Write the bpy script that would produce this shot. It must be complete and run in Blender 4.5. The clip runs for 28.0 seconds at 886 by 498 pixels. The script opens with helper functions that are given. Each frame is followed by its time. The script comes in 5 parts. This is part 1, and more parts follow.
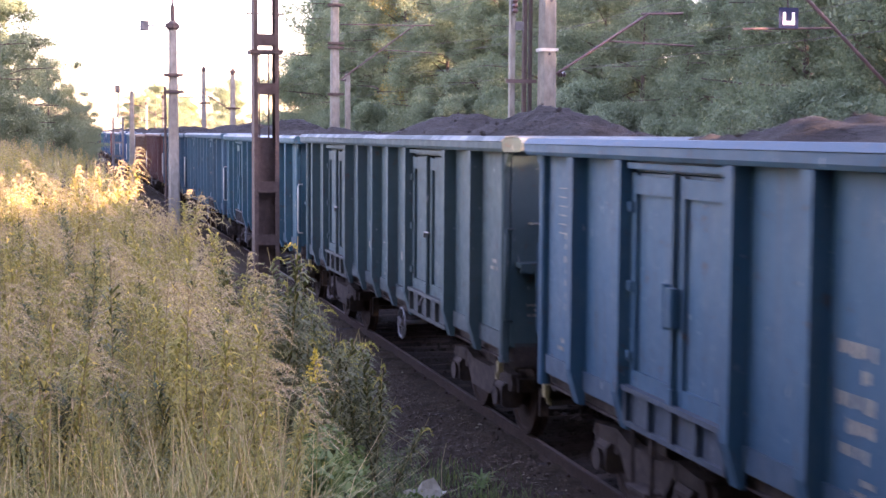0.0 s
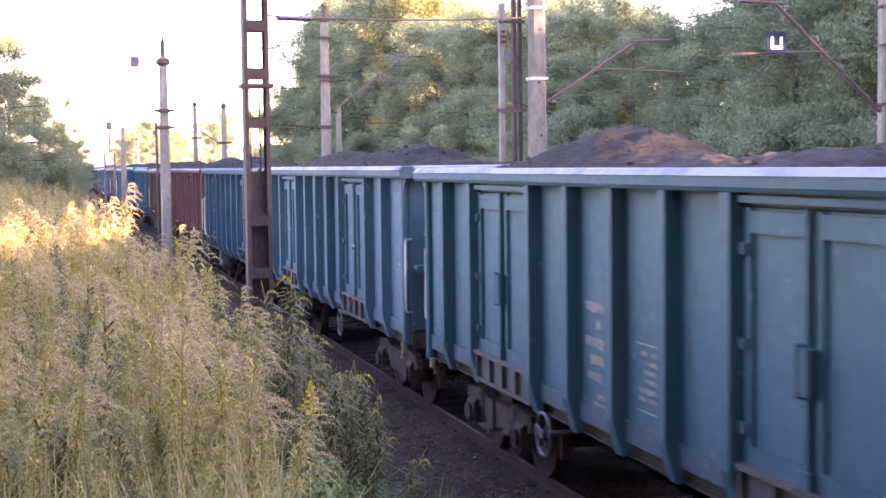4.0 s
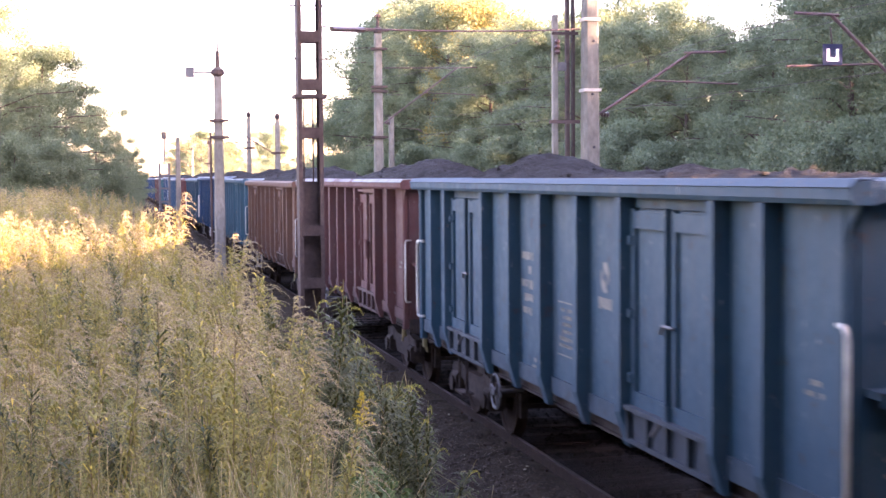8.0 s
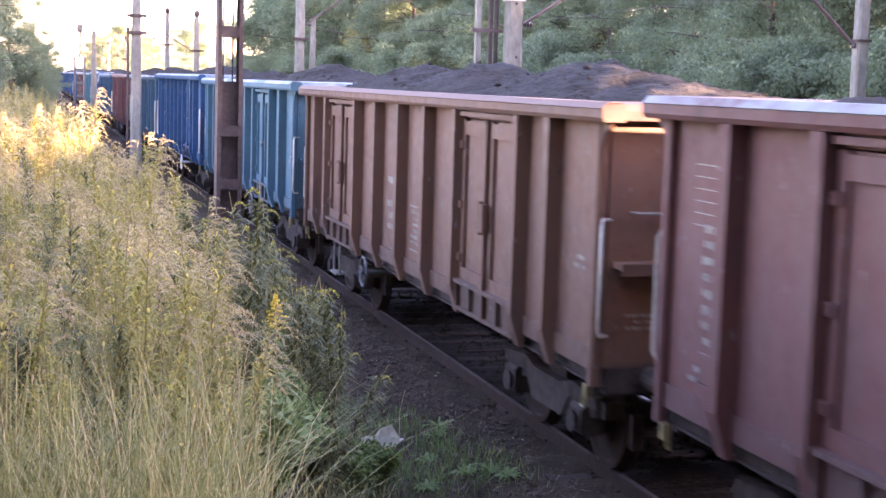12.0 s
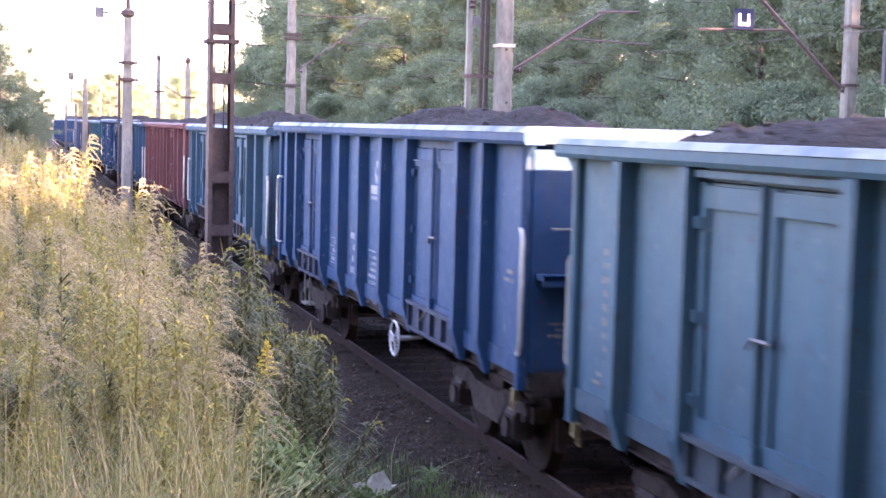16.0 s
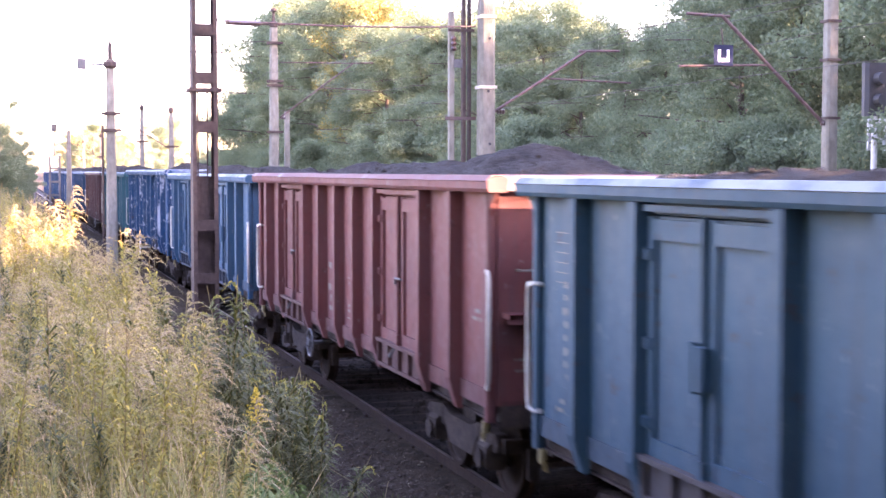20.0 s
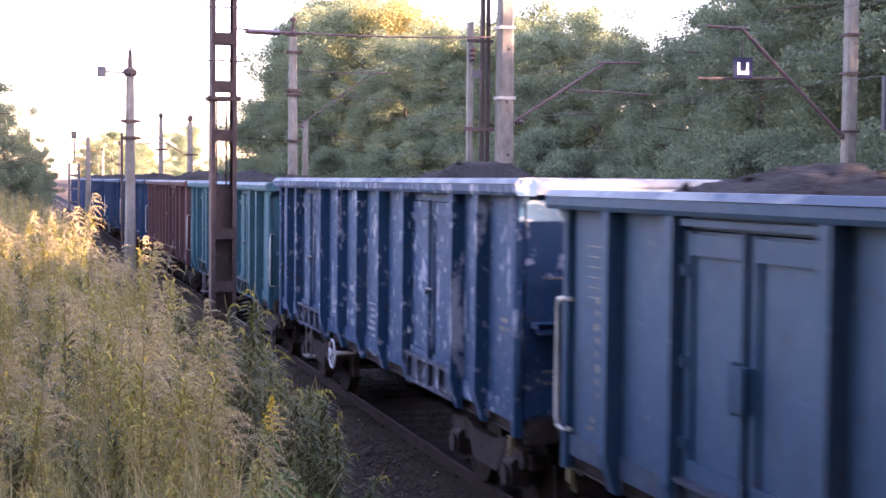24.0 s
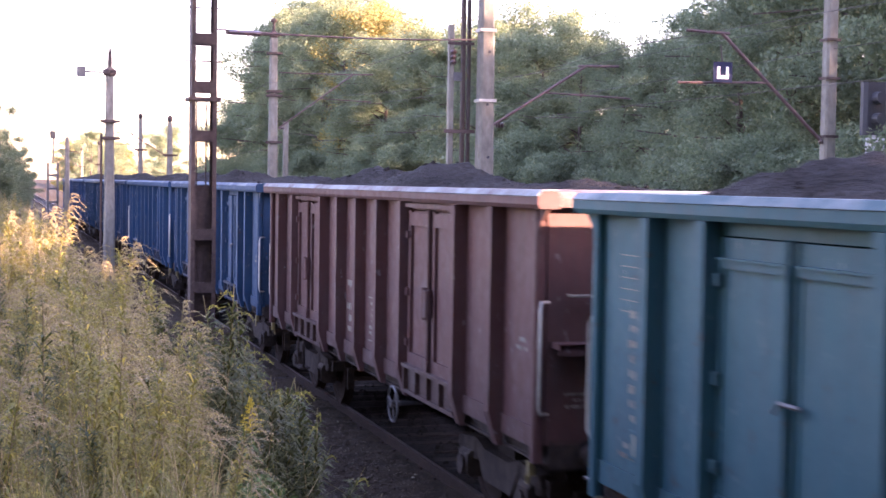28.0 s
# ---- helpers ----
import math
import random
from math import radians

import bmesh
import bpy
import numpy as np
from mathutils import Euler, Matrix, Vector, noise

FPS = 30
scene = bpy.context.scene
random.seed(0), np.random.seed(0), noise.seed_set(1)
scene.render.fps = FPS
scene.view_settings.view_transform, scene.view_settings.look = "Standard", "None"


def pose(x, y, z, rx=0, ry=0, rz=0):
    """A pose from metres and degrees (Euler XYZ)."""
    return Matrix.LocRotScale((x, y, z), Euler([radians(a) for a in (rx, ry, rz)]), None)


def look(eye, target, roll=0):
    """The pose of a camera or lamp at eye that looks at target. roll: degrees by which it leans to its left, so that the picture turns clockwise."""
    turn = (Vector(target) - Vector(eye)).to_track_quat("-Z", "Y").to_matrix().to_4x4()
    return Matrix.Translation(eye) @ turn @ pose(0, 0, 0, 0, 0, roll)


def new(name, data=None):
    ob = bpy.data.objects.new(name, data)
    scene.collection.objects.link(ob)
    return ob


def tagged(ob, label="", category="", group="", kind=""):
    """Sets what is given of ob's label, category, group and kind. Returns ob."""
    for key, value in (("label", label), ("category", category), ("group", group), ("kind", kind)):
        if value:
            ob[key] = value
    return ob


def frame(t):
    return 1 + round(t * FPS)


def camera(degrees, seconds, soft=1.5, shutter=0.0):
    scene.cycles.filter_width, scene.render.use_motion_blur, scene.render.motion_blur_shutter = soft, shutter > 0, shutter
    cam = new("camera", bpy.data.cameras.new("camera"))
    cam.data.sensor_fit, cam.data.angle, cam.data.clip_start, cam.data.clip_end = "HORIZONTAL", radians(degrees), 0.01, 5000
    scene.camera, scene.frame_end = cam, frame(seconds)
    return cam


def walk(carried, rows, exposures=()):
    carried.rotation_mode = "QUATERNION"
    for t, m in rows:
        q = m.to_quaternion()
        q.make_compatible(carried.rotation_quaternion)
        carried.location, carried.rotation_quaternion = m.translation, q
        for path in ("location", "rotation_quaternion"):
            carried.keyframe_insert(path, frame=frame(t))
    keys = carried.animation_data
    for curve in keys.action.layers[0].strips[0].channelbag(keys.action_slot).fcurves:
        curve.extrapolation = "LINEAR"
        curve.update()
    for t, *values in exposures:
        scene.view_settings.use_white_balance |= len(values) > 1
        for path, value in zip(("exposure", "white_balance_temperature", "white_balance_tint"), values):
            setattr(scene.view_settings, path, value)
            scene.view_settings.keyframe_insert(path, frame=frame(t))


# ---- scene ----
# ---- camera ----
cam = camera(34.13, 28.0, soft=1.5, shutter=0.5)
EYE = (0.0, 0.0, 3.4)


def aim(yaw, down, roll):
    """A camera pose at EYE: degrees to the right of the track, down from level, and lean."""
    a, b = radians(yaw), radians(down)
    way = Vector((math.sin(a) * math.cos(b), math.cos(a) * math.cos(b), -math.sin(b)))
    return look(EYE, Vector(EYE) + way, roll)


EXPO, SKY = 3.82, 0.14        # stops, sky strength
PATH = [(0, 14.601, 4.555, 0.35), (0.5, 14.789, 4.382, 0.216), (1, 14.365, 4.804, 0.078), (1.5, 14.677, 3.729, 0.462), (2, 14.958, 3.372, 0.05),
        (2.5, 14.838, 3.381, -0.188), (4.5, 14.9, 3.35, -0.788), (5, 15.342, 3.305, -0.128), (5.5, 14.145, 3.425, -0.823), (6, 13.988, 3.862, -0.117),
        (6.5, 13.992, 3.301, -0.06), (7, 13.697, 3.271, -0.087), (7.5, 13.514, 3.055, -0.499), (8, 12.81, 2.903, -0.429), (8.5, 13.44, 4.385, 0.576),
        (9, 14.473, 5.605, 1.095), (9.5, 15.83, 6.473, 1.175), (10, 16.277, 6.15, 1.313), (10.5, 16.822, 6.632, 1.637), (11, 16.648, 6.36, 1.593),
        (11.5, 16.614, 6.549, 1.7), (12, 16.153, 6.562, 1.713), (12.5, 16.345, 6.221, 1.597), (13, 16.302, 5.602, 1.501), (13.5, 16.237, 5.29, 1.186),
        (15.5, 16.417, 4.846, 1.407), (16, 16.453, 4.764, 1.49), (16.5, 16.513, 4.863, 1.481), (17, 16.542, 4.723, 1.583), (17.5, 16.837, 4.563, 1.28),
        (18, 16.789, 4.327, 1.521), (18.5, 16.792, 4.125, 1.332), (19, 17.046, 3.334, 1.138), (19.5, 17.254, 3.188, 0.05), (20, 16.959, 3.08, 0.052),
        (20.5, 16.598, 2.701, -0.489), (22.5, 16.93, 1.686, 0.486), (23, 16.728, 2.309, 0.541), (23.5, 16.748, 2.742, 0.706), (24, 16.275, 2.675, 0.554),
        (24.5, 16.292, 2.797, 0.698), (25, 16.346, 3.155, 0.749), (25.5, 16.291, 2.849, 0.825), (26, 16.292, 2.763, 0.937), (26.5, 16.437, 2.596, 1.068),
        (27, 16.404, 2.527, 1.079), (27.5, 16.439, 2.642, 1.081), (28, 17.077, 2.577, 0.895)]
# seconds, stops, kelvin, tint
STOPS = ((0.0, 0.38, 6500, 62), (1.0, 0.38, 6503, 62), (3.0, 0.58, 6511, 62), (5.0, 0.54, 6518, 62), (8.0, 0.45, 6530, 60), (9.0, 0.3, 6800, 60), (10.0, 0.5, 6833, 60), (10.5, 0.59, 6850, 60), (11.0, 0.73, 6500, 57), (12.0, 0.85, 6350, 57), (12.5, 0.86, 6250, 57), (13.5, 0.88, 6250, 57), (16.0, 0.9, 6330, 60), (18.0, 0.79, 6365, 61), (20.0, 0.9, 6400, 61), (21.0, 0.56, 6364, 60), (22.5, 0.12, 6280, 62), (25.0, 0.09, 6280, 62), (28.0, 0.1, 6280, 62))
walk(cam, [(t, aim(a, b, c)) for t, a, b, c in PATH], exposures=[(t, EXPO + e, k, q) for t, e, k, q in STOPS])

# ---- world and sun ----
SUN_AZ, SUN_EL = 120.0, 8.0         # the sun stands low behind the wood, seen clockwise from +y
world = bpy.data.worlds.new("sky")
scene.world = world
world.use_nodes = True
wn, wl = world.node_tree.nodes, world.node_tree.links
sky = wn.new("ShaderNodeTexSky")
sky.sky_type, sky.sun_disc = "NISHITA", False
sky.sun_elevation, sky.sun_rotation = radians(SUN_EL), radians(SUN_AZ)
sky.air_density, sky.dust_density, sky.ozone_density = 1.0, 1.2, 1.2
wl.new(sky.outputs[0], wn["Background"].inputs[0])
wn["Background"].inputs[1].default_value = SKY
sun = new("sun", bpy.data.lights.new("sun", "SUN"))
sun.data.energy, sun.data.angle, sun.data.color = 5.0, radians(0.6), (1.0, 0.80, 0.46)
ray = Vector((-math.sin(radians(SUN_AZ)), -math.cos(radians(SUN_AZ)), -math.tan(radians(SUN_EL))))
sun.matrix_world = look((60, -30, 20), Vector((60, -30, 20)) + ray)


# ---- materials ----
def mat(name, build):
    m = bpy.data.materials.new(name)
    m.use_nodes = True
    nt = m.node_tree
    bsdf = nt.nodes["Principled BSDF"]
    build(nt, bsdf)
    return m


def node(nt, kind, **values):
    n = nt.nodes.new(kind)
    for k, val in values.items():
        n.inputs[k.replace("_", " ")].default_value = val
    return n


def coords(nt, space="Object", scale=(1, 1, 1), jitter=True):
    tc = nt.nodes.new("ShaderNodeTexCoord")
    mp = nt.nodes.new("ShaderNodeMapping")
    mp.inputs["Scale"].default_value = scale
    nt.links.new(tc.outputs[space], mp.inputs["Vector"])
    if jitter:
        oi = nt.nodes.new("ShaderNodeObjectInfo")
        mul = nt.nodes.new("ShaderNodeMath")
        mul.operation = "MULTIPLY"
        mul.inputs[1].default_value = 37.0
        nt.links.new(oi.outputs["Random"], mul.inputs[0])
        nt.links.new(mul.outputs[0], mp.inputs["Location"])
    return mp.outputs[0]


def noise_tex(nt, vec, scale, detail=4.0, rough=0.55):
    n = node(nt, "ShaderNodeTexNoise", Scale=scale, Detail=detail, Roughness=rough)
    nt.links.new(vec, n.inputs["Vector"])
    return n.outputs["Fac"]


def ramp(nt, fac, *stops):
    r = nt.nodes.new("ShaderNodeValToRGB")
    els = r.color_ramp.elements
    while len(els) < len(stops):
        els.new(0.5)
    for e, (p, c) in zip(els, stops):
        e.position, e.color = p, (c, c, c, 1) if isinstance(c, (int, float)) else (*c, 1)
    nt.links.new(fac, r.inputs[0])
    return r.outputs[0]


def mix(nt, fac, a, b, mode="MIX"):
    m = nt.nodes.new("ShaderNodeMix")
    m.data_type, m.blend_type = "RGBA", mode
    for sock, val in ((m.inputs[0], fac), (m.inputs[6], a), (m.inputs[7], b)):
        if isinstance(val, bpy.types.NodeSocket):
            nt.links.new(val, sock)
        elif isinstance(val, tuple):
            sock.default_value = (*val, 1)
        else:
            sock.default_value = val
    return m.outputs[2]


def bump(nt, bsdf, height, strength, distance=0.02):
    b = node(nt, "ShaderNodeBump", Strength=strength, Distance=distance)
    nt.links.new(height, b.inputs["Height"])
    nt.links.new(b.outputs[0], bsdf.inputs["Normal"])


def paint_build(nt, bsdf):
    """Sprayed wagon paint in the object's own colour: faded, streaked with dust and rust."""
    oi = nt.nodes.new("ShaderNodeObjectInfo")
    tint = oi.outputs["Color"]
    v = coords(nt)
    big = noise_tex(nt, v, 0.9, 5)
    faded = mix(nt, ramp(nt, big, (0.35, 0.0), (0.7, 0.10)), tint, (0.09, 0.12, 0.12))
    chalk = noise_tex(nt, v, 2.4, 6, 0.7)
    faded = mix(nt, ramp(nt, chalk, (0.5, 0.0), (0.72, 0.10)), faded, (0.13, 0.155, 0.145))
    streak = noise_tex(nt, coords(nt, scale=(5, 5, 0.5)), 2.2, 5)
    dusty = mix(nt, ramp(nt, streak, (0.46, 0.0), (0.76, 0.32)), faded, (0.048, 0.046, 0.042))
    spots = noise_tex(nt, v, 7.0, 6, 0.65)
    rust = mix(nt, ramp(nt, spots, (0.61, 0.0), (0.69, 0.6)), dusty, (0.068, 0.036, 0.024))
    scuff = noise_tex(nt, coords(nt, scale=(1, 1, 0.45)), 15.0, 3, 0.6)
    scuffed = mix(nt, ramp(nt, scuff, (0.665, 0.0), (0.73, 0.5)), rust, (0.22, 0.23, 0.22))
    stain = noise_tex(nt, coords(nt, scale=(1, 3.2, 0.22)), 1.6, 6, 0.7)
    stained = mix(nt, ramp(nt, stain, (0.55, 0.0), (0.7, 0.4)), scuffed, (0.034, 0.028, 0.024))
    nt.links.new(stained, bsdf.inputs["Base Color"])
    nt.links.new(ramp(nt, spots, (0.3, 0.58), (0.7, 0.8)), bsdf.inputs["Roughness"])
    bsdf.inputs["Specular IOR Level"].default_value = 0.3
    bump(nt, bsdf, noise_tex(nt, v, 2.5, 3), 0.35, 0.03)


def plain_build(c1, c2, scale, rough=0.8, bump_scale=0, strength=0.4, dist=0.02, metal=0.0, stretch=(1, 1, 1), space="Object"):
    def build(nt, bsdf):
        v = coords(nt, space, stretch)
        n = noise_tex(nt, v, scale, 6, 0.6)
        n2 = noise_tex(nt, v, scale * 0.13, 3)
        c = mix(nt, ramp(nt, n, (0.3, 0.0), (0.7, 1.0)), c1, c2)
        c = mix(nt, ramp(nt, n2, (0.35, 0.0), (0.7, 0.45)), c, tuple(0.55 * q for q in c1))
        nt.links.new(c, bsdf.inputs["Base Color"])
        bsdf.inputs["Roughness"].default_value, bsdf.inputs["Metallic"].default_value = rough, metal
        if rough > 0.7:
            bsdf.inputs["Specular IOR Level"].default_value = 0.12
        if bump_scale:
            bump(nt, bsdf, noise_tex(nt, v, bump_scale, 5), strength, dist)
    return build


def leaf_build(c1, c2, c3, trans=0.35, dried=0.86):
    """Leaves: colour by island, with a little light coming through."""
    def build(nt, bsdf):
        g = nt.nodes.new("ShaderNodeNewGeometry")
        oi = nt.nodes.new("ShaderNodeObjectInfo")
        c = mix(nt, g.outputs["Random Per Island"], c1, c2)
        dry = ramp(nt, g.outputs["Random Per Island"], (dried, 0.0), (dried + 0.05, 1.0))
        c = mix(nt, dry, c, c3)
        c = mix(nt, ramp(nt, oi.outputs["Random"], (0.0, 0.0), (1.0, 0.35)), c, c2)
        nt.links.new(c, bsdf.inputs["Base Color"])
        bsdf.inputs["Roughness"].default_value = 0.65
        tr = nt.nodes.new("ShaderNodeBsdfTranslucent")
        nt.links.new(c, tr.inputs[0])
        ms = node(nt, "ShaderNodeMixShader", Fac=trans)
        nt.links.new(bsdf.outputs[0], ms.inputs[1])
        nt.links.new(tr.outputs[0], ms.inputs[2])
        nt.links.new(ms.outputs[0], nt.nodes["Material Output"].inputs[0])
    return build


PAINT = mat("wagon_paint", paint_build)


def limed_build(nt, bsdf):
    """The same paint, splashed with lime in dabs and runs."""
    paint_build(nt, bsdf)
    under = bsdf.inputs["Base Color"].links[0].from_socket
    dabs = noise_tex(nt, coords(nt, scale=(1, 1.3, 0.8)), 7.0, 3, 0.6)
    runs = noise_tex(nt, coords(nt, scale=(1, 4.5, 0.35)), 1.9, 4, 0.6)
    c = mix(nt, ramp(nt, dabs, (0.60, 0.0), (0.68, 0.6)), under, (0.36, 0.38, 0.41))
    c = mix(nt, ramp(nt, mix(nt, 0.3, runs, dabs), (0.575, 0.0), (0.64, 0.8)), c, (0.42, 0.43, 0.45))
    nt.links.new(c, bsdf.inputs["Base Color"])


LIMED = mat("limed_paint", limed_build)
def coping_build(nt, bsdf):
    """Paint on a wagon's top edge, chipped and whitened in patches; the object's alpha says how far."""
    oi = nt.nodes.new("ShaderNodeObjectInfo")
    v = coords(nt)
    long_ = noise_tex(nt, coords(nt, scale=(0.4, 1, 0.4)), 0.7, 3)
    patch, fine = noise_tex(nt, v, 2.6, 6, 0.7), noise_tex(nt, v, 13.0, 5, 0.7)
    add = nt.nodes.new("ShaderNodeMath")
    add.operation = "ADD"
    nt.links.new(oi.outputs["Alpha"], add.inputs[0])
    nt.links.new(mix(nt, 0.5, long_, patch), add.inputs[1])
    c = mix(nt, ramp(nt, add.outputs[0], (0.70, 0.0), (0.86, 0.9)), oi.outputs["Color"], (0.235, 0.26, 0.25))
    c = mix(nt, ramp(nt, fine, (0.55, 0.0), (0.68, 0.6)), c, (0.11, 0.085, 0.07))
    nt.links.new(c, bsdf.inputs["Base Color"])
    bsdf.inputs["Roughness"].default_value, bsdf.inputs["Specular IOR Level"].default_value = 0.75, 0.25
    bump(nt, bsdf, fine, 0.3, 0.02)


COPING = mat("coping_paint", coping_build)
UNDER = mat("brake_dust_steel", plain_build((0.034, 0.026, 0.022), (0.082, 0.06, 0.047), 9, 0.8, 30))
GREYSTEEL = mat("grey_steel", plain_build((0.065, 0.062, 0.06), (0.12, 0.113, 0.105), 12, 0.6, 40, 0.2))
WHITEPAINT = mat("white_paint", plain_build((0.62, 0.61, 0.57), (0.42, 0.40, 0.36), 9, 0.6))
YELLOWPAINT = mat("yellow_paint", plain_build((0.27, 0.21, 0.07), (0.13, 0.10, 0.05), 14, 0.6))
CREAM = mat("cream_stencil", plain_build((0.24, 0.22, 0.165), (0.09, 0.085, 0.08), 22, 0.7))
RAILCREAM = mat("cream_rail_paint", plain_build((0.55, 0.52, 0.42), (0.36, 0.33, 0.28), 14, 0.6))
FADEDWHITE = mat("faded_white_stencil", plain_build((0.32, 0.32, 0.31), (0.10, 0.11, 0.12), 20, 0.7))
ORANGEPAINT = mat("orange_sticker", plain_build((0.65, 0.20, 0.04), (0.5, 0.16, 0.04), 10, 0.5))
COAL = mat("coal", plain_build((0.019, 0.017, 0.0145), (0.052, 0.046, 0.039), 14, 0.9, 22, 1.0, 0.08))
RUSTRAIL = mat("rusty_rail", plain_build((0.030, 0.018, 0.012), (0.052, 0.032, 0.022), 10, 0.8, 40))
RAILTOP = mat("worn_rail_head", plain_build((0.13, 0.10, 0.085), (0.08, 0.06, 0.05), 6, 0.5, metal=0.6))
SLEEPER = mat("sleeper_wood", plain_build((0.03, 0.023, 0.019), (0.06, 0.045, 0.035), 9, 0.9, 30, stretch=(1, 6, 6)))
BALLAST = mat("ballast", plain_build((0.05, 0.037, 0.028), (0.15, 0.11, 0.082), 16, 0.95, 18, 1.0, 0.06))
# near-black ballast: the shade under the train is put into its colour
SHADEBALLAST = mat("shade_dark_ballast", plain_build((0.013, 0.011, 0.0095), (0.034, 0.027, 0.022), 16, 0.9, 18, 1.0, 0.06))
CONCRETE = mat("weathered_concrete", plain_build((0.15, 0.136, 0.105), (0.25, 0.23, 0.185), 9, 0.9, 40, 0.5, stretch=(1, 1, 0.5)))
LATTICE = mat("dark_mast_steel", plain_build((0.058, 0.040, 0.033), (0.105, 0.074, 0.06), 8, 0.75, 30))
RUSTARM = mat("rust_red_steel", plain_build((0.075, 0.044, 0.037), (0.12, 0.072, 0.06), 10, 0.7))
WIRE = mat("wire_steel", plain_build((0.085, 0.075, 0.066), (0.13, 0.115, 0.10), 4, 0.75))
INSUL = mat("insulator_brown", plain_build((0.06, 0.035, 0.03), (0.09, 0.05, 0.04), 4, 0.3))
SIGNBLUE = mat("sign_blue", plain_build((0.018, 0.024, 0.055), (0.025, 0.032, 0.06), 5, 0.85))
SIGNWHITE = mat("sign_white", plain_build((0.8, 0.8, 0.8), (0.72, 0.72, 0.74), 5, 0.5))
BLACKPAINT = mat("signal_black", plain_build((0.02, 0.02, 0.022), (0.035, 0.035, 0.035), 8, 0.6))
LENS = mat("signal_lens", plain_build((0.05, 0.02, 0.02), (0.06, 0.03, 0.02), 3, 0.1))
PAPER = mat("paper", plain_build((0.42, 0.39, 0.29), (0.22, 0.20, 0.14), 9, 0.9))
BARK = mat("bark", plain_build((0.07, 0.055, 0.045), (0.13, 0.105, 0.085), 9, 0.95, 20, 0.8, stretch=(1, 1, 0.3)))
STALK = mat("dry_stalk", leaf_build((0.27, 0.20, 0.09), (0.18, 0.15, 0.05), (0.16, 0.09, 0.04), 0.15))
HERB = mat("goldenrod_leaf", leaf_build((0.118, 0.136, 0.024), (0.36, 0.295, 0.05), (0.62, 0.46, 0.07), 0.38, 0.92))
GREENHERB = mat("green_goldenrod_leaf", leaf_build((0.036, 0.056, 0.011), (0.098, 0.100, 0.018), (0.27, 0.21, 0.038), 0.35, 0.93))
PLUME = mat("faded_plume", leaf_build((0.24, 0.178, 0.078), (0.47, 0.38, 0.205), (0.44, 0.36, 0.09), 0.3, 0.82))
GOLD = mat("goldenrod_bloom", leaf_build((0.62, 0.46, 0.03), (0.52, 0.40, 0.04), (0.65, 0.48, 0.05), 0.35))
GRASS = mat("tall_grass", leaf_build((0.125, 0.155, 0.042), (0.31, 0.275, 0.085), (0.50, 0.37, 0.18), 0.3, 0.78))
WEED = mat("green_weed", leaf_build((0.062, 0.112, 0.026), (0.12, 0.18, 0.042), (0.18, 0.19, 0.04), 0.35))
SHRUB = mat("shrub_leaf", leaf_build((0.055, 0.072, 0.02), (0.11, 0.122, 0.032), (0.20, 0.18, 0.035), 0.35, 0.9))
TREELEAF = mat("tree_leaf", leaf_build((0.086, 0.122, 0.062), (0.172, 0.215, 0.115), (0.24, 0.25, 0.11), 0.46, 0.95))
AUTUMNLEAF = mat("turning_leaf", leaf_build((0.14, 0.15, 0.045), (0.26, 0.22, 0.06), (0.34, 0.24, 0.05), 0.3))


def soil_build(nt, bsdf):
    v = coords(nt, "Object", jitter=False)
    fine, mid, big = noise_tex(nt, v, 26, 6, 0.7), noise_tex(nt, v, 3.2, 5), noise_tex(nt, v, 0.35, 3)
    c = mix(nt, ramp(nt, fine, (0.3, 0.0), (0.7, 1.0)), (0.026, 0.019, 0.012), (0.092, 0.066, 0.043))
    c = mix(nt, ramp(nt, mid, (0.48, 0.0), (0.66, 0.75)), c, (0.026, 0.021, 0.013))
    c = mix(nt, ramp(nt, big, (0.4, 0.0), (0.65, 0.5)), c, (0.088, 0.064, 0.044))
    nt.links.new(c, bsdf.inputs["Base Color"])
    bsdf.inputs["Roughness"].default_value, bsdf.inputs["Specular IOR Level"].default_value = 0.95, 0.08
    bump(nt, bsdf, fine, 1.0, 0.09)


SOIL = mat("soil", soil_build)


